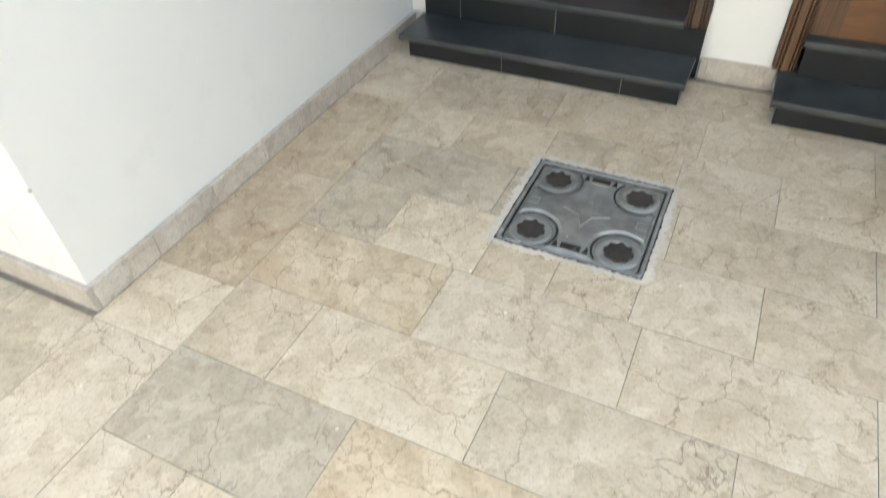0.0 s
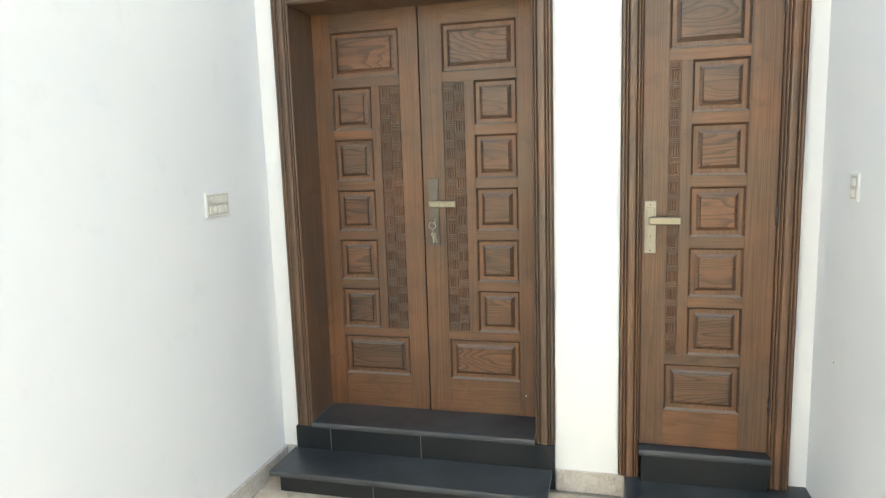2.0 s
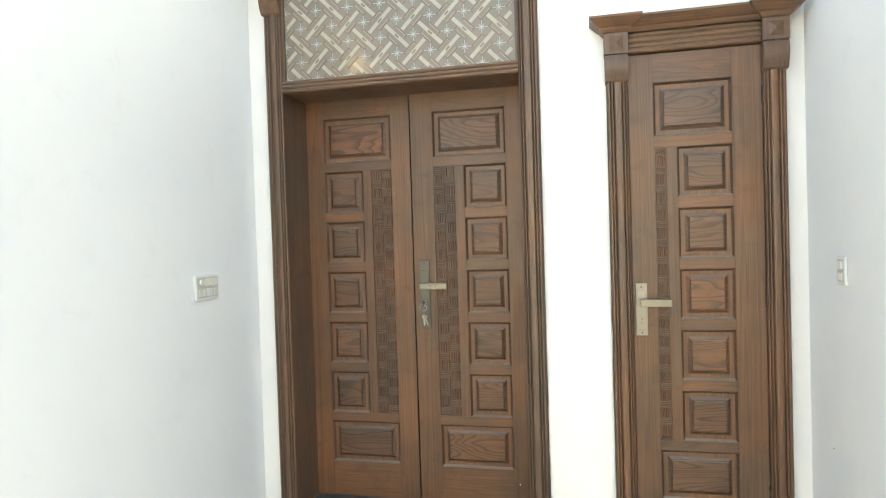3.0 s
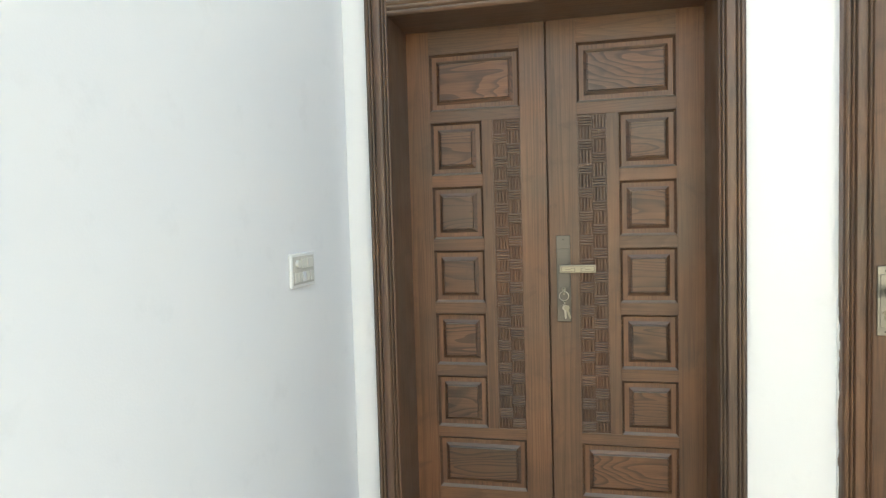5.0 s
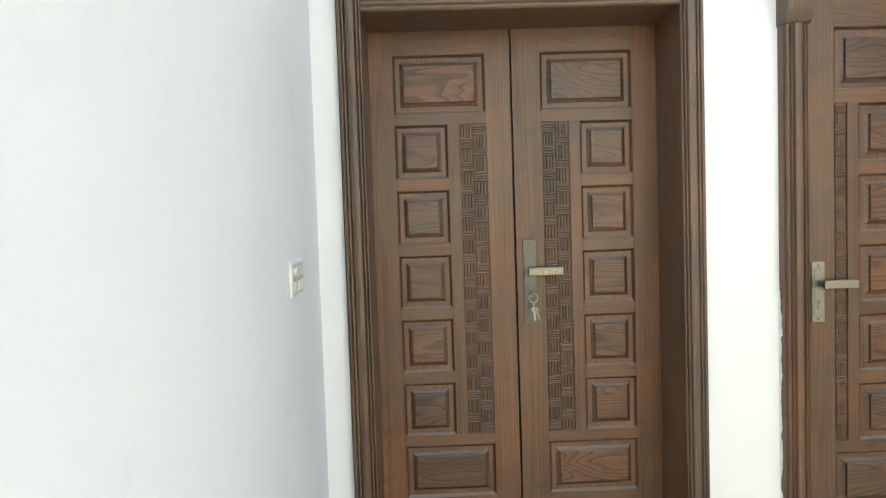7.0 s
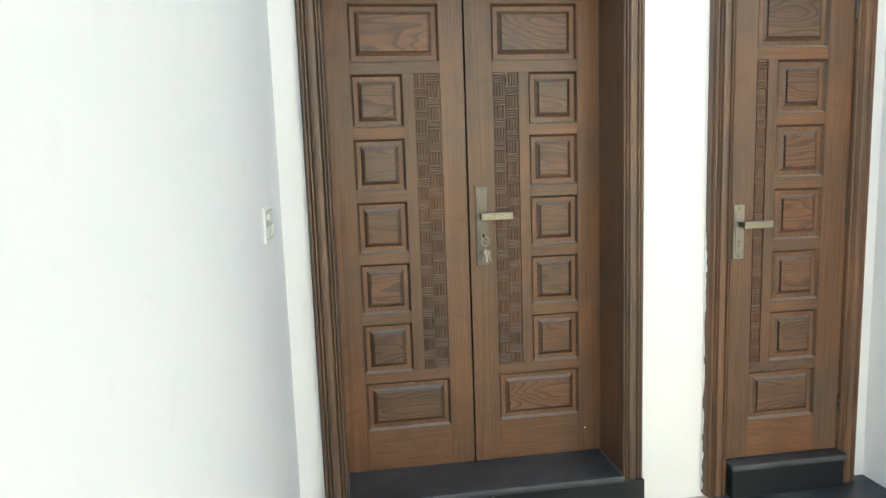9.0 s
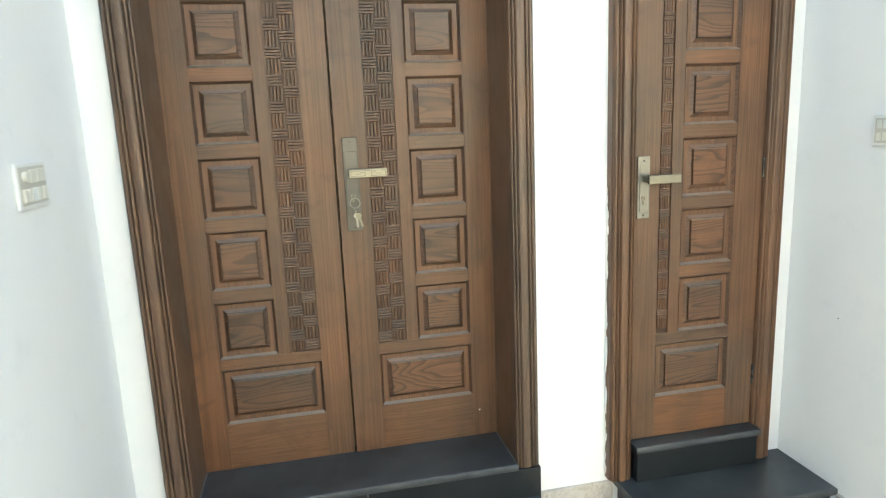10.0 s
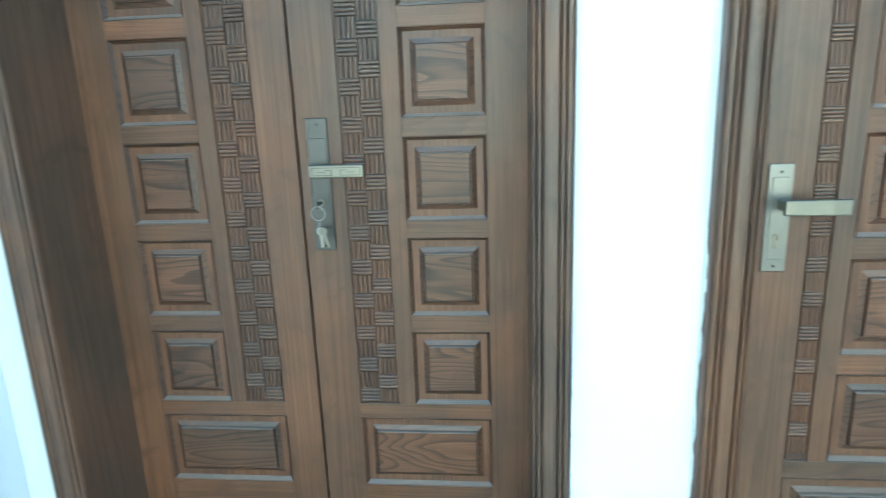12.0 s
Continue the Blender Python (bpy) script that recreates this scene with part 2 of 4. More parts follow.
GRANITE = granite("polished_black_granite", (0.0170, 0.0225, 0.0260), 0.26, 0.22)
RISER = granite("black_riser_tile", (0.0090, 0.0117, 0.0140), 0.24, 0.04)
EDGE = granite("honed_granite_edge", (0.036, 0.040, 0.046), 0.5, 0.25)
STEEL = plain("satin_nickel", (0.105, 0.100, 0.092), 0.40, 1.0, 0.08, 9.0, 0.05, 0.5, (1, 1, 30))
NICKEL = plain("pale_nickel", (0.20, 0.198, 0.182), 0.34, 1.0, 0.08, 9.0, 0.05, 0.5, (1, 1, 30))
KEY_METAL = plain("bright_key_metal", (0.27, 0.26, 0.235), 0.33, 0.85, 0.08, 60.0, 0.05)
BRASS = plain("pale_brass", (0.215, 0.203, 0.165), 0.42, 1.0, 0.08, 30.0, 0.05)
DARKHOLE = plain("dark_keyhole", (0.015, 0.013, 0.012), 0.6, 0, 0.2)
CREAM = plain("cream_plastic", (0.64, 0.625, 0.55), 0.35, 0, 0.03, 40, 0.02)
GAPGREY = plain("grey_plastic_gap", (0.50, 0.485, 0.43), 0.5, 0, 0.05, 40, 0.02)
WHITEP = plain("white_plastic", (0.68, 0.685, 0.66), 0.35, 0, 0.03, 40, 0.02)
IRON = plain("grey_cast_lid", (0.29, 0.292, 0.278), 0.20, 0.45, 0.38, 22, 0.25)
IRON_D = plain("dark_iron_dirt_and_shade", (0.045, 0.045, 0.044), 0.22, 0.3, 0.4, 40, 0.3)
RUST = plain("rusty_brown_recess", (0.042, 0.036, 0.033), 0.5, 0.2, 0.4, 60, 0.4)
CEMENT = plain("pale_cement_patch", (0.52, 0.485, 0.43), 0.9, 0, 0.16, 45, 0.5)


def glass_mat():
    m, n, l, b = base("frosted_grey_glass", 0.22, 0, 0.3)
    b.inputs["Transmission Weight"].default_value = 0.3
    b.inputs["IOR"].default_value = 1.45
    v = coords(n, l, (1, 1, 1), False)
    l.new(ramp(n, l, noise_tex(n, l, v, 5.0, 3.0), [(0.3, (0.245, 0.220, 0.180)), (0.7, (0.335, 0.295, 0.240))]), b.inputs["Base Color"])
    bump(n, l, b, noise_tex(n, l, v, 160.0, 2.0), 0.15, 0.001)
    return m


GLASS = glass_mat()
G_CREAM = plain("cream_etched_glass", (0.385, 0.345, 0.275), 0.4, 0, 0.12, 60, 0.1)
G_BROWN = plain("brown_etched_glass", (0.150, 0.092, 0.060), 0.4, 0, 0.2, 60, 0.1)
G_STAR = plain("pale_blue_etched_glass", (0.44, 0.45, 0.43), 0.4, 0, 0.08, 60, 0.1)


def lamp_mat():
    m, n, l, b = base("warm_glowing_bulb", 0.3)
    b.inputs["Base Color"].default_value = (1, 0.85, 0.6, 1)
    b.inputs["Emission Color"].default_value = (1.0, 0.66, 0.32, 1)
    b.inputs["Emission Strength"].default_value = 26.0
    return m


BULB = lamp_mat()


# ---------------------------------------------------------------- building helpers
ORIGIN = {}


def thing(name, at, label, category, kind="", group=""):
    ob = new(name)
    ob.empty_display_size = 0.05
    ob.location = at
    ORIGIN[ob.name] = Vector(at)
    return tagged(ob, label, category, group, kind)


def mesh_of(name, bm, material):
    me = bpy.data.meshes.new(name)
    bmesh.ops.recalc_face_normals(bm, faces=bm.faces)
    bm.to_mesh(me)
    bm.free()
    for m in material if isinstance(material, (list, tuple)) else (material,):
        me.materials.append(m)
    return me


def part(name, bm, material, parent, label=""):
    """One mesh under parent; bm is in world coordinates."""
    o = ORIGIN[parent.name]
    bmesh.ops.translate(bm, vec=-o, verts=bm.verts)
    ob = new(name, mesh_of(name, bm, material))
    ob.parent = parent
    ORIGIN[ob.name] = o
    return tagged(ob, label)


def piece(name, me, at, parent, label=""):
    """A part on shared mesh data, set at a place of the world."""
    ob = new(name, me)
    ob.parent = parent
    ob.location = Vector(at) - ORIGIN[parent.name]
    ORIGIN[ob.name] = Vector(at)
    return tagged(ob, label)


def solo(name, bm, material, label="", category="", kind="", group=""):
    ob = new(name, mesh_of(name, bm, material))
    ORIGIN[ob.name] = Vector((0, 0, 0))
    return tagged(ob, label, category, group, kind)


def box(bm, x0, x1, y0, y1, z0, z1, bev=0.0, seg=1, mat=0):
    r = bmesh.ops.create_cube(bm, size=1.0)
    vs = r["verts"]
    bmesh.ops.scale(bm, vec=(x1 - x0, y1 - y0, z1 - z0), verts=vs)
    bmesh.ops.translate(bm, vec=((x0 + x1) / 2, (y0 + y1) / 2, (z0 + z1) / 2), verts=vs)
    faces = {f for v in vs for f in v.link_faces}
    for f in faces:
        f.material_index = mat
    if bev:
        edges = list({e for v in vs for e in v.link_edges})
        bmesh.ops.bevel(bm, geom=edges, offset=bev, segments=seg, affect="EDGES", profile=0.5)


def boxed(*a, **k):
    bm = bmesh.new()
    box(bm, *a, **k)
    return bm


def prism(bm, outline, lift):
    """Extrude a closed outline of 3D points by the vector lift."""
    a = [bm.verts.new(p) for p in outline]
    b = [bm.verts.new(Vector(p) + Vector(lift)) for p in outline]
    bm.faces.new(a)
    bm.faces.new(list(reversed(b)))
    k = len(a)
    for i in range(k):
        bm.faces.new((a[i], b[i], b[(i + 1) % k], a[(i + 1) % k]))


def rod(bm, p, q, r, sides=10):
    p, q = Vector(p), Vector(q)
    d = q - p
    turn = d.to_track_quat("Z", "Y").to_matrix().to_4x4()
    ring = [Matrix.Translation(p) @ turn @ Vector((r * math.cos(2 * math.pi * i / sides), r * math.sin(2 * math.pi * i / sides), 0)) for i in range(sides)]
    prism(bm, ring, d)


def smooth(ob):
    for p in ob.data.polygons:
        p.use_smooth = True
    return ob


# ---------------------------------------------------------------- plan
XL, XR = -0.012, 2.466           # left and right wall faces
YEND = -2.110                    # where the left wall turns away
CEILING = 3.05
WALLTOP = CEILING
D1A, D1B = 0.175, 1.311          # clear opening of the double door
D1O, D1P = 0.085, 1.400          # outer edges of its architraves
LEAF1 = 0.212                    # front of the double door's leaves
D2A, D2B = 1.772, 2.300
D2O, D2P = 1.684, 2.388
LEAF2 = -0.030
FACE1, FACE2 = -0.045, -0.056    # architrave faces


# ---------------------------------------------------------------- structure
bm = bmesh.new()
box(bm, XL - 0.23, D1O + 0.06, 0.0, 0.23, -0.02, CEILING)
box(bm, D1P - 0.06, D2O + 0.06, 0.0, 0.23, -0.02, CEILING)
box(bm, D2P - 0.06, XR + 0.23, 0.0, 0.23, -0.02, CEILING)
box(bm, D1O + 0.06, D1P - 0.06, 0.0, 0.23, 2.86, CEILING)
box(bm, D2O + 0.06, D2P - 0.06, 0.0, 0.23, 2.40, CEILING)
box(bm, D2O + 0.06, D2P - 0.06, 0.0, 0.23, -0.02, 0.10)
# Unseen upper wall and side runs, added to block the high sky.
box(bm, -4.43, 6.43, 0.0, 0.23, CEILING + 0.15, 8.0)
box(bm, -4.43, XL - 0.23, 0.0, 0.23, -0.02, CEILING + 0.15)
box(bm, XR + 0.23, 6.43, 0.0, 0.23, -0.02, CEILING + 0.15)
wall_doors = solo("wall_doors", bm, WALL, "smooth white painted wall around two wooden doors, extended up unseen to block sky", "wall", "structure")

bm = bmesh.new()
box(bm, XL - 0.23, XL, YEND, -0.001, -0.02, WALLTOP, 0.004)
box(bm, -4.2, XL - 0.23, YEND, YEND + 0.23, -0.02, WALLTOP)
wall_left = solo("wall_left", bm, WALL, "white painted porch wall ending in a sharp corner", "wall", "structure")
wall_right = solo("wall_right", boxed(XR, XR + 0.23, -1.0, -0.001, -0.02, WALLTOP), WALL, "plain white painted side wall", "wall", "structure")
# Unseen slab, added to cap the wall; it juts out only 0.10 m.
solo("ceiling", boxed(XL - 0.23, XR + 0.23, -0.10, 0.46, CEILING, CEILING + 0.15), CEIL, "unseen white slab added to cap the door wall", "ceiling", "structure")
# Unseen wall closing the yard; its tall front run blocks low sky light.
bm = bmesh.new()
box(bm, -4.43, 6.43, -7.83, -7.6, -0.02, 3.6)
box(bm, 6.2, 6.43, -7.6, 0.23, -0.02, 1.6)
box(bm, -4.43, -4.2, -7.6, YEND + 0.23, -0.02, 1.6)
solo("wall_yard", bm, YARD, "unseen rendered boundary wall, raised in front to block low sky", "wall", "structure")
solo("ground", boxed(-40, 40, -40, 40, -0.30, -0.06), YARD, "bare ground around the house", "ground", "structure")
floor = solo("floor", boxed(-4.2, 6.2, -7.6, 0.23, -0.06, -0.010), GROUT, "porch floor of beige marble tiles in half bond", "floor", "structure")

# hall behind the transom
bm = bmesh.new()
box(bm, -1.2, 3.2, 3.2, 3.35, -0.02, CEILING)
box(bm, -1.35, -1.2, 0.23, 3.35, -0.02, CEILING)
box(bm, 3.2, 3.35, 0.23, 3.35, -0.02, CEILING)
box(bm, -1.2, XL - 0.23, 0.23, 0.46, -0.02, CEILING)
box(bm, XR + 0.23, 3.2, 0.23, 0.46, -0.02, CEILING)
solo("wall_hall", bm, WALL, "pale hall walls behind the doors", "wall", "structure")
solo("ceiling_hall", boxed(-1.35, 3.35, 0.46, 3.35, CEILING, CEILING + 0.15), CEIL, "white hall ceiling", "ceiling", "structure")
solo("floor_hall", boxed(-1.35, 3.35, 0.46, 3.35, 0.10, 0.20), TILE, "hall floor behind the doors", "floor", "structure")


# ---------------------------------------------------------------- joinery
FLUTES = [(0.00, 0.0), (0.00, 0.70), (0.03, 0.86), (0.07, 0.90), (0.105, 0.82), (0.115, 0.66), (0.125, 0.82), (0.16, 0.95), (0.20, 0.96),
          (0.235, 0.84), (0.245, 0.66), (0.255, 0.84), (0.31, 0.97), (0.40, 1.0), (0.50, 1.0), (0.60, 0.97), (0.645, 0.84), (0.655, 0.62),
          (0.665, 0.82), (0.70, 0.92), (0.745, 0.94), (0.785, 0.82), (0.795, 0.62), (0.805, 0.80), (0.84, 0.88), (0.90, 0.88), (0.955, 0.78),
          (0.965, 0.60), (0.985, 0.70), (1.00, 0.62), (1.00, 0.0)]


def architrave(x_in, x_out, back, face, z0, z1):
    """Reeded upright: the profile runs from the opening's edge outwards."""
    bm = bmesh.new()
    prism(bm, [(x_in + (x_out - x_in) * u, back + (face - back) * d, z0) for u, d in FLUTES], (0, 0, z1 - z0))
    return bm


def reeded_rail(x0, x1, back, face, z0, z1, count):
    """Level rail with round reeds on its face."""
    out = [(x0, back, z0)]
    h = (z1 - z0) / count
    for i in range(count):
        for k in range(7):
            a = k / 6
            out.append((x0, face + 0.010 * (1 - math.sin(math.pi * (0.08 + 0.84 * a))), z0 + h * (i + a * 0.96 + 0.02)))
    out.append((x0, back, z1))
    bm = bmesh.new()
    prism(bm, out, (x1 - x0, 0, 0))
    return bm


def rect_rings(bm, w, h, steps, cap=True):
    """Nested rectangles in the xz plane about the origin: (inset, proud) pairs joined by faces; proud is towards -y."""
    last = None
    for inset, proud in steps:
        x, z = w / 2 - inset, h / 2 - inset
        ring = [bm.verts.new(p) for p in ((-x, -proud, -z), (x, -proud, -z), (x, -proud, z), (-x, -proud, z))]
        if last:
            for i in range(4):
                bm.faces.new((last[i], last[(i + 1) % 4], ring[(i + 1) % 4], ring[i]))
        last = ring
    if cap:
        bm.faces.new(last)


RAISED = [(0.0, -0.018), (0.0, -0.0055), (0.0016, -0.0055), (0.0019, -0.0018), (0.0046, -0.0043), (0.0050, -0.0060), (0.0080, -0.0088), (0.0084, -0.0106), (0.0114, -0.0134),
          (0.0119, -0.0150), (0.0190, -0.0168), (0.0206, -0.0168), (0.0211, -0.0150), (0.0388, -0.0060), (0.0392, -0.0090), (0.0420, -0.0090), (0.0425, 0.0008), (0.0440, 0.0022)]


def raised_panel_mesh(w, h):
    bm = bmesh.new()
    rect_rings(bm, w, h, RAISED)
    # Faces outside the raised field take the darker moulding wood.
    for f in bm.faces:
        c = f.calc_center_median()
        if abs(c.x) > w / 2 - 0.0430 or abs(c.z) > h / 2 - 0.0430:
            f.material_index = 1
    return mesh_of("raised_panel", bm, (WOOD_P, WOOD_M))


def ridge(bm, x0, x1, z0, z1, y, upright):
    """One rounded ridge of the basket carving."""
    prof = [(-0.5, 0.0), (-0.5, 0.48), (-0.38, 0.80), (-0.2, 0.98), (0.2, 0.98), (0.38, 0.80), (0.5, 0.48), (0.5, 0.0)]
    d = 0.0062 if upright else 0.0074
    if upright:
        c, w = (x0 + x1) / 2, x1 - x0
        prism(bm, [(c + w * u, y - d * v, z0) for u, v in prof], (0, 0, z1 - z0))
    else:
        c, w = (z0 + z1) / 2, z1 - z0
        prism(bm, [(x0, y - d * v, c + w * u) for u, v in prof], (x1 - x0, 0, 0))


def basket(x0, x1, z0, z1, y, columns, first, tall=0.0515, flat=0.0405):
    """Carved basket weave: blocks of upright and level ridges by turns, in a sunk strip."""
    bm = bmesh.new()
    floor_y = y + 0.009
    box(bm, x0, x1, floor_y, floor_y + 0.006, z0, z1)
    m = 0.0045
    w = (x1 - x0 - 2 * m) / columns
    for c in range(columns):
        upright = (c + first) % 2 == 0
        z = z1 - m
        a, b = x0 + m + c * w + 0.001, x0 + m + (c + 1) * w - 0.001
        while z > z0 + m + 0.006:
            h = min(tall if upright else flat, z - z0 - m)
            if upright:
                for i in range(4):
                    s = (b - a) / 4
                    ridge(bm, a + i * s + 0.0005, a + (i + 1) * s - 0.0005, z - h + 0.001, z - 0.001, floor_y - 0.0005, True)
            else:
                for i in range(4):
                    s = h / 4
                    ridge(bm, a, b, z - (i + 1) * s + 0.0004, z - i * s - 0.0004, floor_y - 0.0005, False)
            z -= h
            upright = not upright
    return bm


SQ = 0.213
ROWZ = [1.93 - i * 0.258 for i in range(5)]      # top edges of the square panels
TOPP, BOTP = (1.975, 2.203), (0.430, 0.642)
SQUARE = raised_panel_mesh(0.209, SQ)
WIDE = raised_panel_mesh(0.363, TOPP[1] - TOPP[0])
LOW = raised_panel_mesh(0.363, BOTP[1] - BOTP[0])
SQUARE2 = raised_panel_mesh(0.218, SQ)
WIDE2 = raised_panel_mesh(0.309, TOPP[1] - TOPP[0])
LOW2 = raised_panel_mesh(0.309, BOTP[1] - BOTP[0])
BEV = 0.0006


def door_leaf(door, x0, x1, px0, px1, strip_left, strip_w, sq_w, y, z0, z1, meshes, columns, first, label):
    """Stiles, rails, raised panels and a carved strip; the panels fill px0..px1."""
    sq, wide, low = meshes
    leaf = part("leaf", boxed(x0 + 0.001, x1 - 0.001, y + 0.012, y + 0.040, z0 + 0.001, z1 - 0.001), WOOD_V, door, label)
    part("stile", boxed(x0, px0, y, y + 0.040, z0, z1, bev=BEV), WOOD_V, leaf)
    part("stile", boxed(px1, x1, y, y + 0.040, z0, z1, bev=BEV), WOOD_V, leaf)
    for a, b in ((z0, BOTP[0]), (BOTP[1], ROWZ[4] - SQ), (ROWZ[0], TOPP[0]), (TOPP[1], z1)):
        part("rail", boxed(px0, px1, y + 0.0005, y + 0.040, a, b, bev=BEV), WOOD_H, leaf)
    if strip_left:
        s0, s1, q0, q1 = px0, px0 + strip_w, px1 - sq_w, px1
        m0, m1 = s1, q0
    else:
        q0, q1, s0, s1 = px0, px0 + sq_w, px1 - strip_w, px1
        m0, m1 = q1, s0
    part("mullion", boxed(m0, m1, y + 0.0005, y + 0.040, ROWZ[4] - SQ, ROWZ[0], bev=BEV), WOOD_V, leaf)
    for i in range(4):
        part("rail", boxed(q0, q1, y + 0.0008, y + 0.040, ROWZ[i + 1], ROWZ[i] - SQ, bev=BEV), WOOD_H, leaf)
    for z in ROWZ:
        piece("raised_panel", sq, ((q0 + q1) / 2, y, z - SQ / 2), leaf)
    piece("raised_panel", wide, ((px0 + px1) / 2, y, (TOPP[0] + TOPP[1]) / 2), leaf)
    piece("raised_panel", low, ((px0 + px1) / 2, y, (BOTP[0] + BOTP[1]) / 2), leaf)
    part("carved_strip", basket(s0, s1, ROWZ[4] - SQ, ROWZ[0], y, columns, first, *((0.0515, 0.0405) if columns == 2 else (0.0445, 0.0320))), WOOD_CARVE, leaf, "basket-weave carved strip")
    return leaf


def lock_set(leaf, x0, x1, z0, z1, y, lever_z, lever_x0, lever_x1, key_z, tall):
    """Lock plate with screws, a square lever on a neck, and a keyhole."""
    bm = boxed(x0, x1, y - 0.006, y, z0, z1, bev=0.0012)
    if tall:
        box(bm, x0 + 0.006, x1 - 0.006, y - 0.0072, y - 0.005, z0 + 0.06, z1 - 0.05, 0.0008)
    else:
        box(bm, x0 + 0.008, x1 - 0.008, y - 0.0085, y - 0.005, z0 + 0.026, z1 - 0.026, 0.001)
    part("lock_plate", bm, STEEL if tall else NICKEL, leaf, "satin nickel lock plate")
    cx = (x0 + x1) / 2
    for z in (z0 + 0.012, z1 - 0.016):
        bm = bmesh.new()
        rod(bm, (cx, y - 0.0055, z), (cx, y - 0.0078, z), 0.0032, 10)
        part("screw", bm, DARKHOLE, leaf)
    bm = bmesh.new()
    box(bm, lever_x0, lever_x0 + 0.020, y - 0.046, y - 0.006, lever_z - 0.010, lever_z + 0.010, 0.002)
    box(bm, lever_x0 - 0.003, lever_x1, y - 0.058, y - 0.045, lever_z - 0.0155, lever_z + 0.0155, 0.0025, 2)
    part("lever_handle", bm, BRASS, leaf, "pale brushed metal lever")
    if tall:
        bm = bmesh.new()
        a, b, f = lever_x0 + 0.004, lever_x1 - 0.006, y - 0.0584
        for u0, u1, v0, v1 in ((0.0, 1.0, 0.0085, 0.0097), (0.0, 0.42, -0.0097, -0.0085), (0.58, 1.0, -0.0097, -0.0085), (0.0, 0.012, -0.0085, 0.0085), (0.988, 1.0, -0.0085, 0.0085),
                               (0.40, 0.412, -0.0085, 0.004), (0.588, 0.60, -0.0085, 0.004), (0.28, 0.40, 0.0028, 0.004), (0.60, 0.72, 0.0028, 0.004), (0.12, 0.28, -0.0022, -0.001), (0.72, 0.88, -0.0022, -0.001)):
            box(bm, a + (b - a) * u0, a + (b - a) * u1, f, f + 0.001, lever_z + v0, lever_z + v1)
        part("engraved_line", bm, DARKHOLE, leaf, "dark engraved meander lines")
    bm = bmesh.new()
    rod(bm, (cx, y - 0.006, key_z), (cx, y - 0.012, key_z), 0.0085, 16)
    box(bm, cx - 0.0045, cx + 0.0045, y - 0.0115, y - 0.006, key_z - 0.022, key_z, 0.001)
    part("lock_cylinder", bm, BRASS, leaf)
    bm = bmesh.new()
    box(bm, cx - 0.0012, cx + 0.0012, y - 0.0126, y - 0.0118, key_z - 0.005, key_z + 0.005)
    part("keyhole", bm, DARKHOLE, leaf)


def capital(x0, x1, back, face, z0, z1):
    """Scroll block below a square block with a pyramid stud."""
    bm = bmesh.new()
    zm = z0 + (z1 - z0) * 0.56
    n = 9
    out = [(x0, back, z0), (x0, face + 0.006, z0)]
    for i in range(n + 1):
        a = i / n
        out.append((x0, face - 0.028 * math.sin(math.pi * (0.10 + 0.62 * a)) + 0.008, z0 + 0.006 + (zm - z0 - 0.012) * a))
    out += [(x0, face - 0.006, zm), (x0, back, zm)]
    prism(bm, out, (x1 - x0, 0, 0))
    box(bm, x0 - 0.002, x1 + 0.002, face - 0.016, back, zm, z1, 0.0015)
    c, h = ((x0 + x1) / 2, (zm + z1) / 2), min(x1 - x0, z1 - zm) / 2 - 0.016
    base_ring = [bm.verts.new((c[0] + sx * h, face - 0.0162, c[1] + sz * h)) for sx, sz in ((-1, -1), (1, -1), (1, 1), (-1, 1))]
    tip = bm.verts.new((c[0], face - 0.031, c[1]))
    for i in range(4):
        bm.faces.new((base_ring[i], base_ring[(i + 1) % 4], tip))
    return bm


def cornice(x0, x1, back, face, z0, z1):
    """Stepped crown moulding with returned, mitred ends."""
    steps = [(0.0, 0.0), (0.006, 0.10), (0.012, 0.22), (0.014, 0.30), (0.026, 0.42), (0.040, 0.62), (0.048, 0.74), (0.050, 0.80), (0.056, 0.84), (0.056, 1.0)]
    bm = bmesh.new()
    last = None
    for d, u in steps:
        z = z0 + (z1 - z0) * u
        ring = [bm.verts.new(p) for p in ((x0 - d, back, z), (x0 - d, face - d, z), (x1 + d, face - d, z), (x1 + d, back, z))]
        if last:
            for i in range(3):
                bm.faces.new((last[i], last[i + 1], ring[i + 1], ring[i]))
            bm.faces.new((last[3], last[0], ring[0], ring[3]))
        else:
            bm.faces.new(ring)
        last = ring
    bm.faces.new(last)
    return bm


# ---------------------------------------------------------------- double door
door = thing("door_1", (0.735, 0.0, 0.225), "closed double-leaf brown carved wooden door with patterned glass transom", "door", "structure")
Z1A, Z1B = 0.252, 2.330
leaf_l = door_leaf(door, 0.166, 0.7295, 0.268, 0.631, False, 0.110, 0.209, LEAF1, Z1A, Z1B, (SQUARE, WIDE, LOW), 2, 0, "left brown wooden leaf")
leaf_r = door_leaf(door, 0.7375, 1.316, 0.849, 1.212, True, 0.110, 0.209, LEAF1 - 0.003, Z1A, Z1B, (SQUARE, WIDE, LOW), 2, 1, "right brown wooden leaf with lock")
part("astragal", boxed(0.7180, 0.7360, LEAF1 + 0.041, LEAF1 + 0.056, Z1A, Z1B, bev=0.002), WOOD_DV, leaf_l)
lock_set(leaf_r, 0.762, 0.816, 1.128, 1.466, LEAF1 - 0.003, 1.339, 0.779, 0.912, 1.256, True)
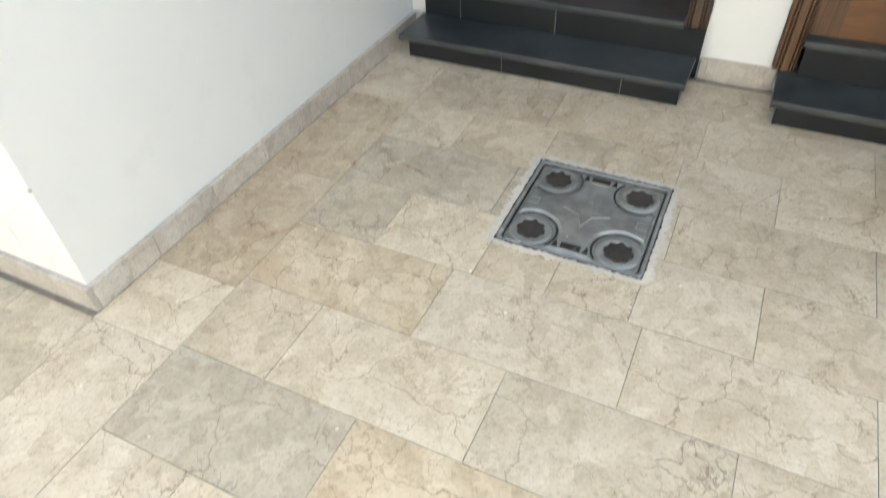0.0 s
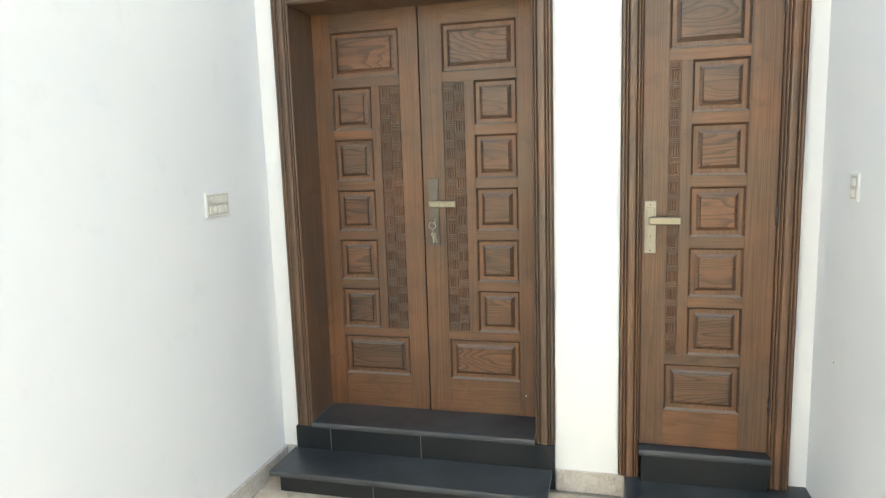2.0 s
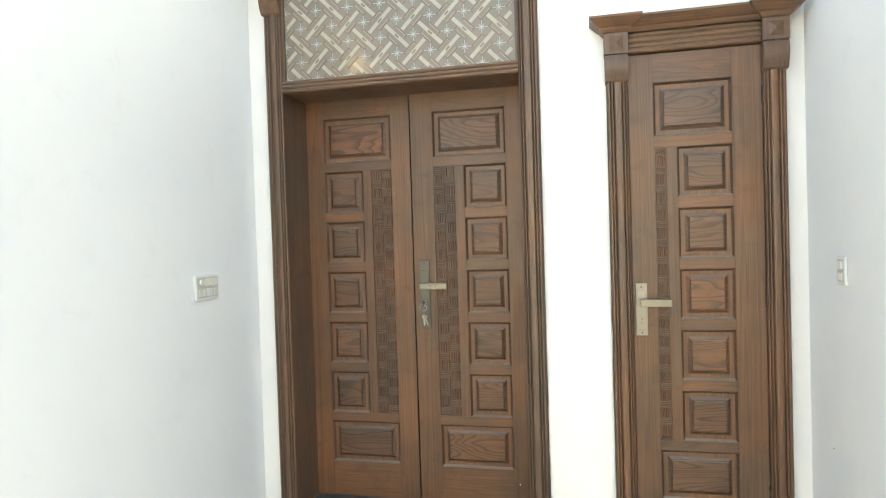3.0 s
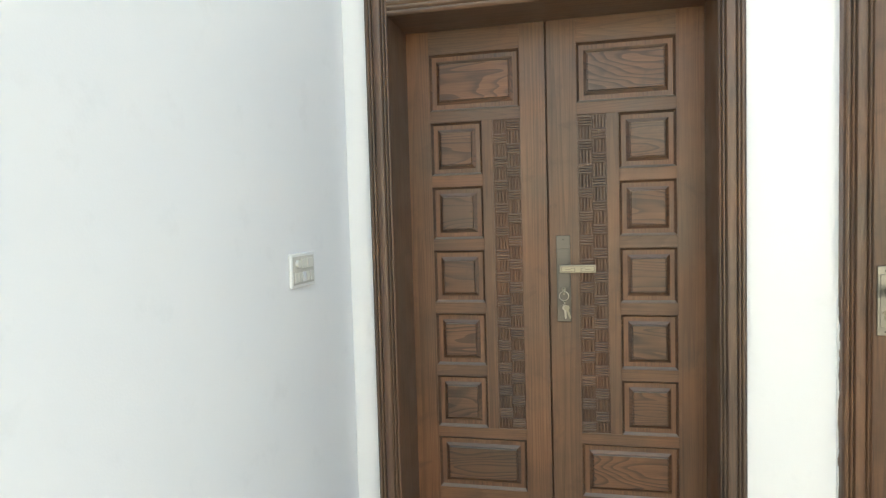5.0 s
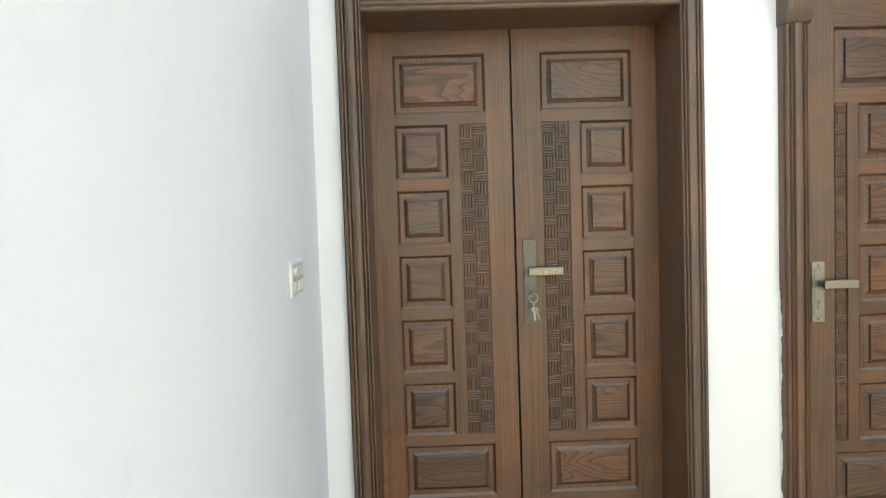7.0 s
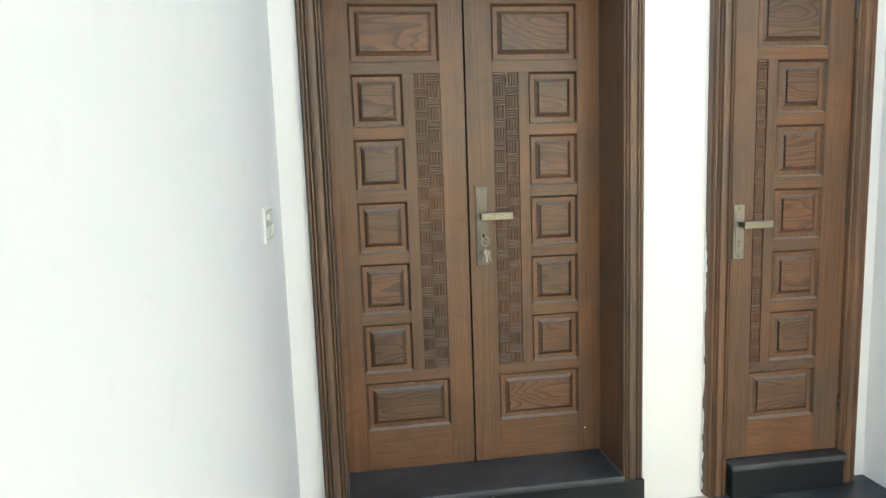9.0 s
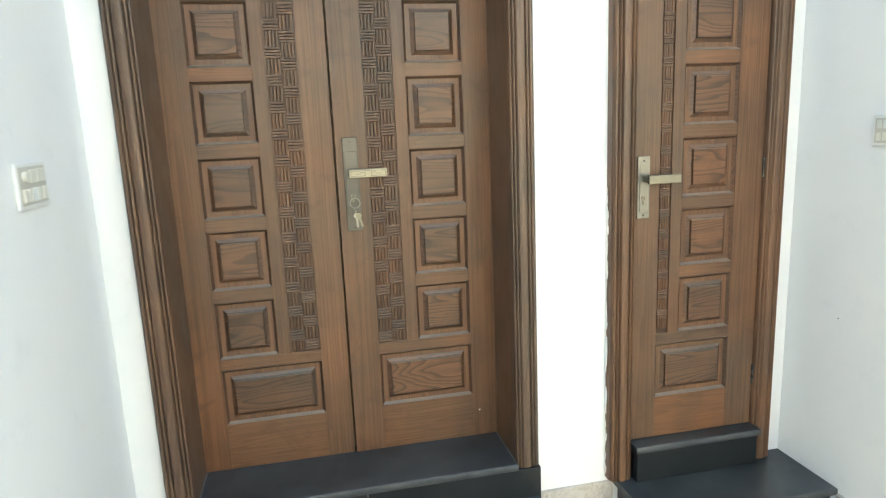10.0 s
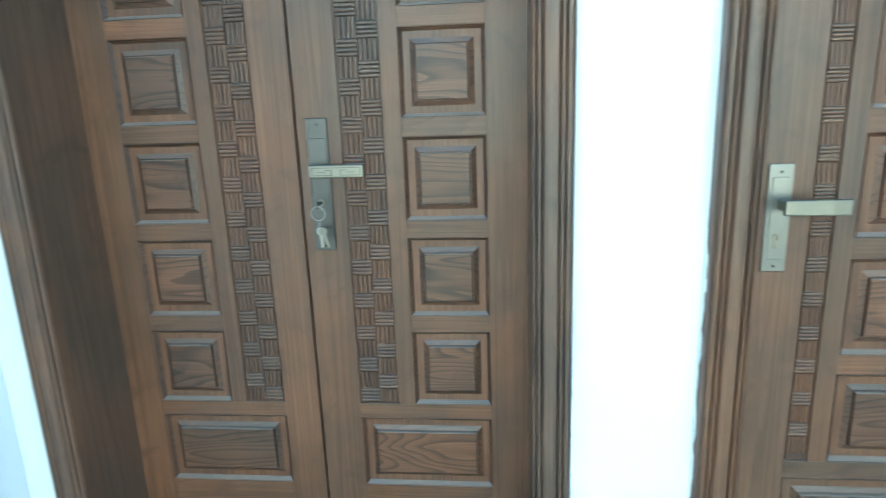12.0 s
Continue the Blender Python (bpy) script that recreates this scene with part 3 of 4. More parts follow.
for xi, xo, xw in ((D1A, D1O, 0.165), (D1B, D1P, 1.321)):
    part("architrave", architrave(xi, xo, 0.001, FACE1, 0.226, 2.675), WOOD_DV, door, "reeded dark wooden architrave")
    part("jamb", boxed(min(xi, D1A - 0.03) if xi == D1A else xi, xi if xi == D1A else D1B + 0.03, 0.001, 0.226, 0.226, 2.86), WOOD_DV, door)
    part("capital", capital(min(xi, xo) - 0.004, max(xi, xo) + 0.004, 0.001, FACE1 - 0.006, 2.675, 2.875), WOOD_DV, door)
part("transom_bar", reeded_rail(D1A, D1B, 0.226, FACE1 + 0.004, 2.295, 2.352, 3), WOOD_DH, door, "reeded transom rail")
part("header", reeded_rail(D1A + 0.004, D1B - 0.004, 0.226, FACE1 + 0.004, 2.800, 2.875, 4), WOOD_DH, door)
part("cornice", cornice(D1A - 0.01, D1B + 0.01, 0.001, FACE1 - 0.004, 2.8755, 2.934), WOOD_DH, door)
for x0, x1 in ((D1O - 0.006, D1A + 0.006), (D1B - 0.006, D1P + 0.006)):
    part("cornice_block", cornice(x0, x1, 0.001, FACE1 - 0.024, 2.8757, 2.936), WOOD_DH, door)

# transom pane with its etched pattern
GY = -0.012
part("transom_bead", boxed(D1A, D1A + 0.012, GY - 0.014, GY + 0.02, 2.352, 2.800), WOOD_DV, door)
part("transom_bead", boxed(D1B - 0.012, D1B, GY - 0.014, GY + 0.02, 2.352, 2.800), WOOD_DV, door)
pane = part("transom_pane", boxed(D1A + 0.010, D1B - 0.010, GY, GY + 0.006, 2.350, 2.804), GLASS, door, "grey patterned transom glass")


def flat_bar(bm, cx, cz, ang, u0, u1, v0, v1, y, d=0.0012):
    """A thin bar on the pane, in a frame turned by ang about (cx, cz), cut to the pane."""
    ca, sa = math.cos(ang), math.sin(ang)
    pts = [(cx + u * ca - v * sa, cz + u * sa + v * ca) for u, v in ((u0, v0), (u1, v0), (u1, v1), (u0, v1))]
    if any(not (D1A + 0.013 < x < D1B - 0.013 and 2.354 < z < 2.798) for x, z in pts):
        return
    prism(bm, [(x, y, z) for x, z in pts], (0, -d, 0))


cream, brown, stars = bmesh.new(), bmesh.new(), bmesh.new()
P = 0.160
for i in range(-1, 16):
    for j in range(-1, 8):
        cx, cz = 0.19 + i * P / 2, 2.36 + j * P / 2
        if (i + j) % 2 == 0:
            for k in range(8):
                r = 0.030 if k % 2 == 0 else 0.017
                flat_bar(stars, cx, cz, k * math.pi / 4, 0.0, r, -0.0012, 0.0012, GY - 0.0003)
        else:
            a = math.pi / 4 if i % 2 == 0 else -math.pi / 4
            for s in range(-6, 6):
                half = 0.0088
                if s in (-1, 0):
                    for v0, v1 in ((-0.0090, -0.0050), (0.0050, 0.0090)):
                        flat_bar(cream, cx, cz, a, s * 0.0125, (s + 1) * 0.0125, v0, v1, GY - 0.0004)
                else:
                    flat_bar(cream, cx, cz, a, s * 0.0125, (s + 1) * 0.0125, -half, half, GY - 0.0004)
            for sgn in (1, -1):
                for s in range(-2, 2):
                    flat_bar(brown, cx, cz, a, s * 0.0180, (s + 1) * 0.0180, sgn * 0.0290, sgn * 0.0345, GY - 0.0006)
                    flat_bar(cream, cx, cz, a, s * 0.0165, (s + 1) * 0.0165, sgn * 0.0262, sgn * 0.0283, GY - 0.0004)
                flat_bar(brown, cx, cz, a, sgn * 0.0305, sgn * 0.0360, sgn * 0.0120, sgn * 0.0290, GY - 0.0009)
                flat_bar(brown, cx, cz, a, -sgn * 0.0305, -sgn * 0.0360, sgn * 0.0210, sgn * 0.0290, GY - 0.0009)
                flat_bar(cream, cx, cz, a, sgn * 0.0285, sgn * 0.0298, sgn * 0.0120, sgn * 0.0262, GY - 0.0011)
part("etched_bars", cream, G_CREAM, pane, "cream etched bars")
part("etched_brackets", brown, G_BROWN, pane, "brown etched brackets")
part("etched_stars", stars, G_STAR, pane, "pale blue etched stars")

# ---------------------------------------------------------------- single door
door2 = thing("door_2", (2.036, 0.0, 0.112), "closed narrow brown wooden door with raised panels", "door", "structure")
leaf2 = door_leaf(door2, 1.7745, 2.2975, 1.874, 2.183, True, 0.049, 0.218, LEAF2, 0.266, 2.324, (SQUARE2, WIDE2, LOW2), 1, 1, "single brown wooden leaf")
lock_set(leaf2, 1.784, 1.832, 1.133, 1.357, LEAF2, 1.276, 1.804, 1.926, 1.206, False)
for xi, xo in ((D2A, D2O), (D2B, D2P)):
    part("architrave", architrave(xi, xo, 0.001, FACE2, 0.112, 2.214), WOOD_DV, door2, "reeded dark wooden architrave")
    part("jamb", boxed(xi - 0.028 if xi == D2A else xi, xi if xi == D2A else xi + 0.028, 0.001, 0.12, 0.112, 2.330), WOOD_DV, door2)
    part("capital", capital(min(xi, xo) - 0.004, max(xi, xo) + 0.004, 0.001, FACE2 - 0.004, 2.214, 2.416), WOOD_DV, door2)
part("header", reeded_rail(D2A + 0.004, D2B - 0.004, 0.12, FACE2 + 0.004, 2.330, 2.4155, 4), WOOD_DH, door2)
part("cornice", cornice(D2A - 0.01, D2B + 0.01, 0.001, FACE2 - 0.004, 2.4165, 2.473), WOOD_DH, door2)
for x0, x1 in ((D2O - 0.008, D2A + 0.006), (D2B - 0.006, D2P + 0.008)):
    part("cornice_block", cornice(x0, x1, 0.001, FACE2 - 0.024, 2.4167, 2.475), WOOD_DH, door2)
for z in (0.475, 1.29, 2.12):
    bm = bmesh.new()
    rod(bm, (2.2988, LEAF2 - 0.003, z - 0.040), (2.2988, LEAF2 - 0.003, z + 0.040), 0.0048, 10)
    part("hinge", bm, IRON_D, door2, "dark metal hinge")


# ---------------------------------------------------------------- steps
def tread(steps, x0, x1, y0, y1, z0, z1, label):
    t = part("tread", boxed(x0, x1, y0 + 0.004, y1, z0, z1, bev=0.002), GRANITE, steps, label)
    bm = bmesh.new()
    zc = (z0 + z1) / 2
    r = (z1 - z0) / 2
    out = [(x0, y0 + 0.0038, z0)] + [(x0, y0 + 0.0038 - 0.004 * math.sin(math.pi * k / 8), zc - r * math.cos(math.pi * k / 8)) for k in range(1, 8)] + [(x0, y0 + 0.0038, z1 - 0.001)]
    prism(bm, out, (x1 - x0, 0, 0))
    part("nosing", bm, EDGE, t, "honed grey front edge")


def risers(steps, cuts, y0, y1, z0, z1):
    for a, b in zip(cuts, cuts[1:]):
        part("riser_tile", boxed(a + 0.0012, b - 0.0012, y0, y1, z0, z1, bev=0.0008), RISER, steps)
    part("grout", boxed(cuts[0] + 0.002, cuts[-1] - 0.002, y0 + 0.0012, y1, z0, z1 - 0.001), PALE_GROUT, steps)


steps = thing("entrance_steps", (0.73, -0.15, 0.0), "two black granite steps below the double door", "steps", "structure")
risers(steps, [0.110, 0.585, 1.130, 1.372], -0.288, -0.262, -0.010, 0.083)
part("core", boxed(0.112, 1.370, -0.262, 0.0, -0.010, 0.083), RISER, steps)
tread(steps, 0.072, 1.388, -0.316, -0.052, 0.083, 0.110, "polished black granite tread")
risers(steps, [0.084, 0.275, 0.752, 1.401], -0.052, -0.026, 0.0835, 0.2245)
part("core", boxed(0.086, 1.399, -0.0258, 0.0, 0.0, 0.224), RISER, steps)
part("core", boxed(0.146, 1.338, 0.0, 0.26, -0.02, 0.2245), RISER, steps)
tread(steps, D1A + 0.001, D1B - 0.001, -0.060, 0.262, 0.2250, 0.2515, "polished black granite threshold")

steps2 = thing("entrance_steps", (2.08, -0.15, 0.0), "two black granite steps below the narrow door", "steps", "structure")
risers(steps2, [1.738, 2.385, 2.462], -0.288, -0.262, -0.010, 0.083)
part("core", boxed(1.740, 2.460, -0.262, 0.0, -0.010, 0.083), RISER, steps2)
tread(steps2, 1.712, 2.4655, -0.316, -0.001, 0.083, 0.110, "dusty black granite tread")
risers(steps2, [1.780, 2.302], -0.078, -0.052, 0.1105, 0.236)
part("core", boxed(1.782, 2.300, -0.0518, 0.10, 0.1105, 0.2355), RISER, steps2)
tread(steps2, 1.770, 2.306, -0.094, 0.10, 0.2362, 0.2625, "black granite threshold slab")


# ---------------------------------------------------------------- manhole cover
MX0, MX1, MY0, MY1 = 0.984, 1.470, -1.345, -0.865
mc = ((MX0 + MX1) / 2, (MY0 + MY1) / 2)
lid = thing("manhole_cover", (mc[0], mc[1], -0.010), "square dark grey embossed manhole cover set in the floor", "manhole cover")
HALF = (MX1 - MX0) / 2
LONG = (MY1 - MY0) / 2


def rounded(hx, hy, r, z, n=6):
    """A level rectangle with rounded corners about the cover's middle."""
    out = []
    for k, (sx, sy) in enumerate(((1, 1), (-1, 1), (-1, -1), (1, -1))):
        for i in range(n + 1):
            a = math.pi / 2 * (k + i / n)
            out.append((mc[0] + sx * (hx - r) + r * math.cos(a), mc[1] + sy * (hy - r) + r * math.sin(a), z))
    return out


def loft(bm, rings, cap=False):
    """Join closed outlines of equal length one after another."""
    last = None
    for ring in rings:
        vs = [bm.verts.new(p) for p in ring]
        if last:
            for i in range(len(vs)):
                bm.faces.new((last[i], last[(i + 1) % len(vs)], vs[(i + 1) % len(vs)], vs[i]))
        last = vs
    if cap:
        bm.faces.new(last)


bm = bmesh.new()
loft(bm, [rounded(HALF - d, LONG - d, 0.022 - d * 0.5, z) for d, z in ((0.0, -0.0098), (0.0, 0.0005), (0.003, 0.0030), (0.010, 0.0030), (0.014, 0.0), (0.014, -0.0062))])
part("rim", bm, IRON, lid, "worn grey rim with rounded corners")
# Dark sheet under the gap between rim and plate.
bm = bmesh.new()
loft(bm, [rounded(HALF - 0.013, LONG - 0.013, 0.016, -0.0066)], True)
part("dirty_channel", bm, IRON_D, lid, "dark sheet inside the rim")
bm = bmesh.new()
loft(bm, [rounded(HALF - d, LONG - d, 0.012, z) for d, z in ((0.021, -0.0066), (0.023, -0.0050))], True)
part("plate", bm, IRON, lid)


def arc_ridge(bm, cx, cy, r, a0, a1, w, z0, h, steps=14):
    """A rounded ridge swept round an arc."""
    prof = [(-0.5, 0.0), (-0.36, 0.75), (0.0, 1.0), (0.36, 0.75), (0.5, 0.0)]
    last = None
    for i in range(steps + 1):
        a = a0 + (a1 - a0) * i / steps
        ring = [bm.verts.new((cx + (r + w * u) * math.cos(a), cy + (r + w * u) * math.sin(a), z0 + h * v)) for u, v in prof]
        if last:
            for k in range(4):
                bm.faces.new((last[k], last[k + 1], ring[k + 1], ring[k]))
        last = ring


def cross(r, half, z, n=16):
    """Outline of the raised cross: four hollow arcs about the corner bosses."""
    out = []
    for k in range(4):
        turn = k * math.pi / 2
        dx = half - BOSS
        reach = math.sqrt(r * r - dx * dx)
        a0, a1 = math.atan2(-reach, dx), math.atan2(dx, -reach) - 2 * math.pi
        for i in range(n + 1):
            a = a0 + (a1 - a0) * i / n
            x, y = BOSS + r * math.cos(a), BOSS + r * math.sin(a)
            out.append((mc[0] + x * math.cos(turn) - y * math.sin(turn), mc[1] + x * math.sin(turn) + y * math.cos(turn), z))
    return out


BOSS = 0.148
bm = bmesh.new()
loft(bm, [cross(0.094, 0.216, -0.0052), cross(0.098, 0.213, -0.0015), cross(0.104, 0.209, 0.0012)], True)
part("raised_cross", bm, IRON, lid, "raised curved cross")
for sx, sy in ((-1, -1), (1, -1), (1, 1), (-1, 1)):
    cx, cy = mc[0] + sx * BOSS, mc[1] + sy * BOSS
    toward = math.atan2(-sy, -sx)
    # Thin dark arc round each boss, facing the middle.
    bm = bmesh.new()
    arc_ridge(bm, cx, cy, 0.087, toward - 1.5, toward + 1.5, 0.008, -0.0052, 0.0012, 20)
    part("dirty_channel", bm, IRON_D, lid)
    bm = bmesh.new()
    arc_ridge(bm, cx, cy, 0.060, 0, 2 * math.pi, 0.028, -0.0056, 0.0062, 36)
    part("socket_ring", bm, IRON, lid)
    bm = bmesh.new()
    lobes = [(0.045 + 0.0045 * math.cos(8 * math.pi * k / 24), math.pi * k / 24) for k in range(48)]
    prism(bm, [(cx + r * math.cos(a), cy + r * math.sin(a), -0.0056) for r, a in lobes], (0, 0, 0.0052))
    part("socket", bm, RUST, lid, "rusty scalloped socket")
for k in range(4):
    a = k * math.pi / 2
    ux, uy = round(math.cos(a)), round(math.sin(a))
    px, py = mc[0] + ux * 0.188, mc[1] + uy * 0.188
    if uy:
        # Dark inlays laid on top paint the shade of slots and wedges.
        part("slot", boxed(px - 0.033, px + 0.033, py - 0.015, py + 0.015, 0.0008, 0.0017, bev=0.0004), IRON_D, lid, "flat dark inlay as slot shade")
        for sx in (-1, 1):
            bm = bmesh.new()
            prism(bm, [(px + sx * 0.040, py - 0.014, 0.0008), (px + sx * 0.060, py - 0.014, 0.0008), (px + sx * 0.056, py + 0.012, 0.0008), (px + sx * 0.050, py + 0.018, 0.0008)], (0, 0, 0.0009))
            part("hollow", bm, IRON_D, lid, "flat dark inlay as wedge shade")
        part("slot_lip", boxed(px - 0.033, px + 0.033, py - 0.022, py - 0.0155, 0.0008, 0.0045, bev=0.0018, seg=2), IRON, lid)
    else:
        bm = bmesh.new()
        for e in ((-0.019, 0.019, -0.019, -0.014), (-0.019, 0.019, 0.014, 0.019), (-0.019, -0.014, -0.014, 0.014), (0.014, 0.019, -0.014, 0.014)):
            box(bm, px + e[0], px + e[1], py + e[2], py + e[3], 0.0008, 0.0032, 0.001)
        part("square_boss", bm, IRON, lid)
bm = bmesh.new()
star = [[(mc[0] + q * (0.086 if k % 2 == 0 else 0.034) * math.cos(k * math.pi / 4), mc[1] + q * (0.086 if k % 2 == 0 else 0.034) * math.sin(k * math.pi / 4), z) for k in range(8)] for q, z in ((1.0, 0.0011), (0.9, 0.0036))]
loft(bm, star, True)
part("centre_star", bm, IRON, lid)
C = 0.002


def ragged_strip(bm, p, q, out, lo, hi, z0, z1, n=70):
    """A strip from p to q with a straight inner edge and a ragged outer one."""
    p, q, out = Vector(p), Vector(q), Vector(out)
    inner = [p.lerp(q, i / n) for i in range(n + 1)]
    outer = [v + out * random.uniform(lo, hi) for v in inner]
    for i in range(n):
        prism(bm, [(v.x, v.y, z0) for v in (inner[i], inner[i + 1], outer[i + 1], outer[i])], (0, 0, z1 - z0))


bm = bmesh.new()
ragged_strip(bm, (MX0 - 0.02, MY0, 0), (MX1 + 0.02, MY0, 0), (0, -1, 0), 0.010, 0.034, -0.004, 0.0012)
ragged_strip(bm, (MX0 - 0.02, MY1, 0), (MX1 + 0.02, MY1, 0), (0, 1, 0), 0.012, 0.036, -0.004, 0.0013)
ragged_strip(bm, (MX0, MY0, 0), (MX0, MY1, 0), (-1, 0, 0), 0.016, 0.042, -0.004, 0.0014)
ragged_strip(bm, (MX1, MY0, 0), (MX1, MY1, 0), (1, 0, 0), 0.014, 0.034, -0.004, 0.0015)
part("cement_surround", bm, CEMENT, floor, "ragged cement patch round the cover")
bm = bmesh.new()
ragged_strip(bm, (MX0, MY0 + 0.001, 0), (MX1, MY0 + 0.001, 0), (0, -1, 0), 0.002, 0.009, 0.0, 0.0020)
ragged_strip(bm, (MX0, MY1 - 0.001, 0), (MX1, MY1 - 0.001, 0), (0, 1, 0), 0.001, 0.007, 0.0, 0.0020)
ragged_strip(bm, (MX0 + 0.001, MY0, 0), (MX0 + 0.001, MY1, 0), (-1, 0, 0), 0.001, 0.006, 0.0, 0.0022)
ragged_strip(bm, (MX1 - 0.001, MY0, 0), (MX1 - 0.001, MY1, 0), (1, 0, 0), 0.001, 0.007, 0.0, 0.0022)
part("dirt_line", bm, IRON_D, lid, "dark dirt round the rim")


# ---------------------------------------------------------------- switches
def switch_board(name, at, w, h, facing, label, rows):
    """Plate on a side wall; facing is +1 where it looks along +x."""
    x, y, z = at
    sw = thing(name, at, label, "light switch")
    f = facing

    def b(d0, d1, y0, y1, z0, z1, bev):
        return boxed(min(x + f * d0, x + f * d1), max(x + f * d0, x + f * d1), y + y0, y + y1, z + z0, z + z1, bev=bev)

    part("plate", b(0.0005, 0.010, -w / 2, w / 2, -h / 2, h / 2, 0.003), WHITEP, sw)
    part("module", b(0.010, 0.0112, -w / 2 + 0.011, w / 2 - 0.011, -h / 2 + 0.010, h / 2 - 0.010, 0.0004), GAPGREY, sw)
    for row, (z0, z1) in enumerate(((0.006, h / 2 - 0.017), (-h / 2 + 0.017, -0.006))):
        n = rows[row]
        span = w - 0.034
        for i in range(n):
            y0 = -span / 2 + i * span / n
            if n == 3 and i == 0:
                bm = bmesh.new()
                rod(bm, (x + f * 0.0112, y + y0 + span / 6, z + (z0 + z1) / 2), (x + f * 0.020, y + y0 + span / 6, z + (z0 + z1) / 2), 0.012, 20)
                part("knob", bm, CREAM, sw, "round cream regulator knob")
                continue
            part("rocker", b(0.0112, 0.0140 + 0.0012 * ((i + row) % 2), y0 + 0.0030, y0 + span / n - 0.0030, z0, z1, 0.0012), CREAM if (i + row) % 3 else WHITEP, sw)
    return sw


switch_board("switch_board", (XL, -0.444, 1.397), 0.172, 0.108, 1, "white plastic switch board with cream rockers on the wall", (3, 5))
switch_board("switch_board", (XR, -0.378, 1.420), 0.080, 0.100, -1, "small white plastic switch plate on the wall", (2, 2))

# ---------------------------------------------------------------- keys
KX, KY, KZ = 0.789, LEAF1 - 0.017, 1.256
bunch = thing("key_ring", (KX, KY, KZ), "small bunch of metal keys hanging from the lock", "keys")


def torus(bm, cx, cy, cz, r, t, turn=0.0):
    last = first = None
    for i in range(20):
        a = 2 * math.pi * i / 20
        ring = []
        for k in range(6):
            q = 2 * math.pi * k / 6
            d = r + t * math.cos(q)
            ring.append(bm.verts.new((cx + d * math.cos(a) * math.cos(turn), cy + t * math.sin(q) + d * math.cos(a) * math.sin(turn), cz + d * math.sin(a))))
        if last:
            for k in range(6):
                bm.faces.new((last[k], last[(k + 1) % 6], ring[(k + 1) % 6], ring[k]))
        first = first or ring
        last = ring
    for k in range(6):
        bm.faces.new((last[k], last[(k + 1) % 6], first[(k + 1) % 6], first[k]))


bm = boxed(KX - 0.0012, KX + 0.0012, KY - 0.024, KY + 0.002, KZ - 0.004, KZ + 0.004)
prism(bm, [(KX - 0.0013, KY - 0.034 + 0.011 * math.cos(k * math.pi / 5), KZ + 0.011 * math.sin(k * math.pi / 5)) for k in range(10)], (0.0026, 0, 0))
part("key", bm, BRASS, bunch)
bm = bmesh.new()
torus(bm, KX + 0.002, KY - 0.040, KZ - 0.021, 0.0175, 0.0021)
part("ring", bm, KEY_METAL, bunch)
bm = bmesh.new()
for i in range(3):
    torus(bm, KX + 0.003, KY - 0.040, KZ - 0.042 - i * 0.006, 0.004, 0.001, (i % 2) * 1.4)
part("chain", bm, KEY_METAL, bunch)
for i, (dx, lean) in enumerate(((-0.010, -0.20), (0.003, 0.05), (0.014, 0.30))):
    bm = bmesh.new()
    top = (KX + 0.003 + dx * 0.4, KY - 0.040 - 0.003 * i, KZ - 0.056)
    s, c = math.sin(lean), math.cos(lean)
    prism(bm, [(top[0] + 0.0105 * math.cos(k * math.pi / 6) + s * 0.010, top[1], top[2] - 0.010 + 0.0105 * math.sin(k * math.pi / 6)) for k in range(12)], (0, 0.002, 0))
    teeth = [(-0.004, 0.0), (0.004, 0.0), (0.004, -0.030), (0.0, -0.035), (-0.004, -0.031), (-0.002, -0.027), (-0.0045, -0.023), (-0.003, -0.019), (-0.004, -0.014)]
    prism(bm, [(top[0] + s * 0.02 + u * c - v * s, top[1], top[2] - 0.019 + v * c + u * s) for u, v in teeth], (0, 0.002, 0))
    part("key", bm, (STEEL, KEY_METAL, BRASS)[i], bunch)

# ---------------------------------------------------------------- lamp in the hall
pend = thing("pendant_lamp", (0.05, 1.30, CEILING), "warm glowing pendant lamp in the hall", "lamp")
bm = bmesh.new()
rod(bm, (0.05, 1.30, 2.84), (0.05, 1.30, CEILING), 0.006)
part("cord", bm, IRON_D, pend)
bm = bmesh.new()
bmesh.ops.create_uvsphere(bm, u_segments=16, v_segments=10, radius=0.022)
bmesh.ops.translate(bm, vec=(0.05, 1.30, 2.79), verts=bm.verts)
smooth(part("bulb", bm, BULB, pend))

# ---------------------------------------------------------------- marks of use
GRIME = plain("grey_grime", (0.26, 0.24, 0.21), 0.9, 0, 0.3, 70, 0.4)
PLASTER = plain("ragged_white_plaster", (0.74, 0.74, 0.72), 0.9, 0, 0.06, 90, 0.5)


def disc(name, at, r, normal, material, parent, label):
    bm = bmesh.new()
    p = Vector(at)
    rod(bm, p, p + Vector(normal) * 0.003, r, 9)
    part(name, bm, material, parent, label)


disc("wall_plug", (XL, -2.108, 0.446), 0.0065, (1, 0, 0), GAPGREY, wall_left, "grey plastic wall plug")
disc("nail_head", (XR, -0.255, 0.751), 0.0018, (-1, 0, 0), DARKHOLE, wall_right, "small dark nail head")
disc("paint_speck", (1.238, LEAF1 - 0.003, 0.361), 0.003, (0, -1, 0), PLASTER, leaf_r, "white paint speck")



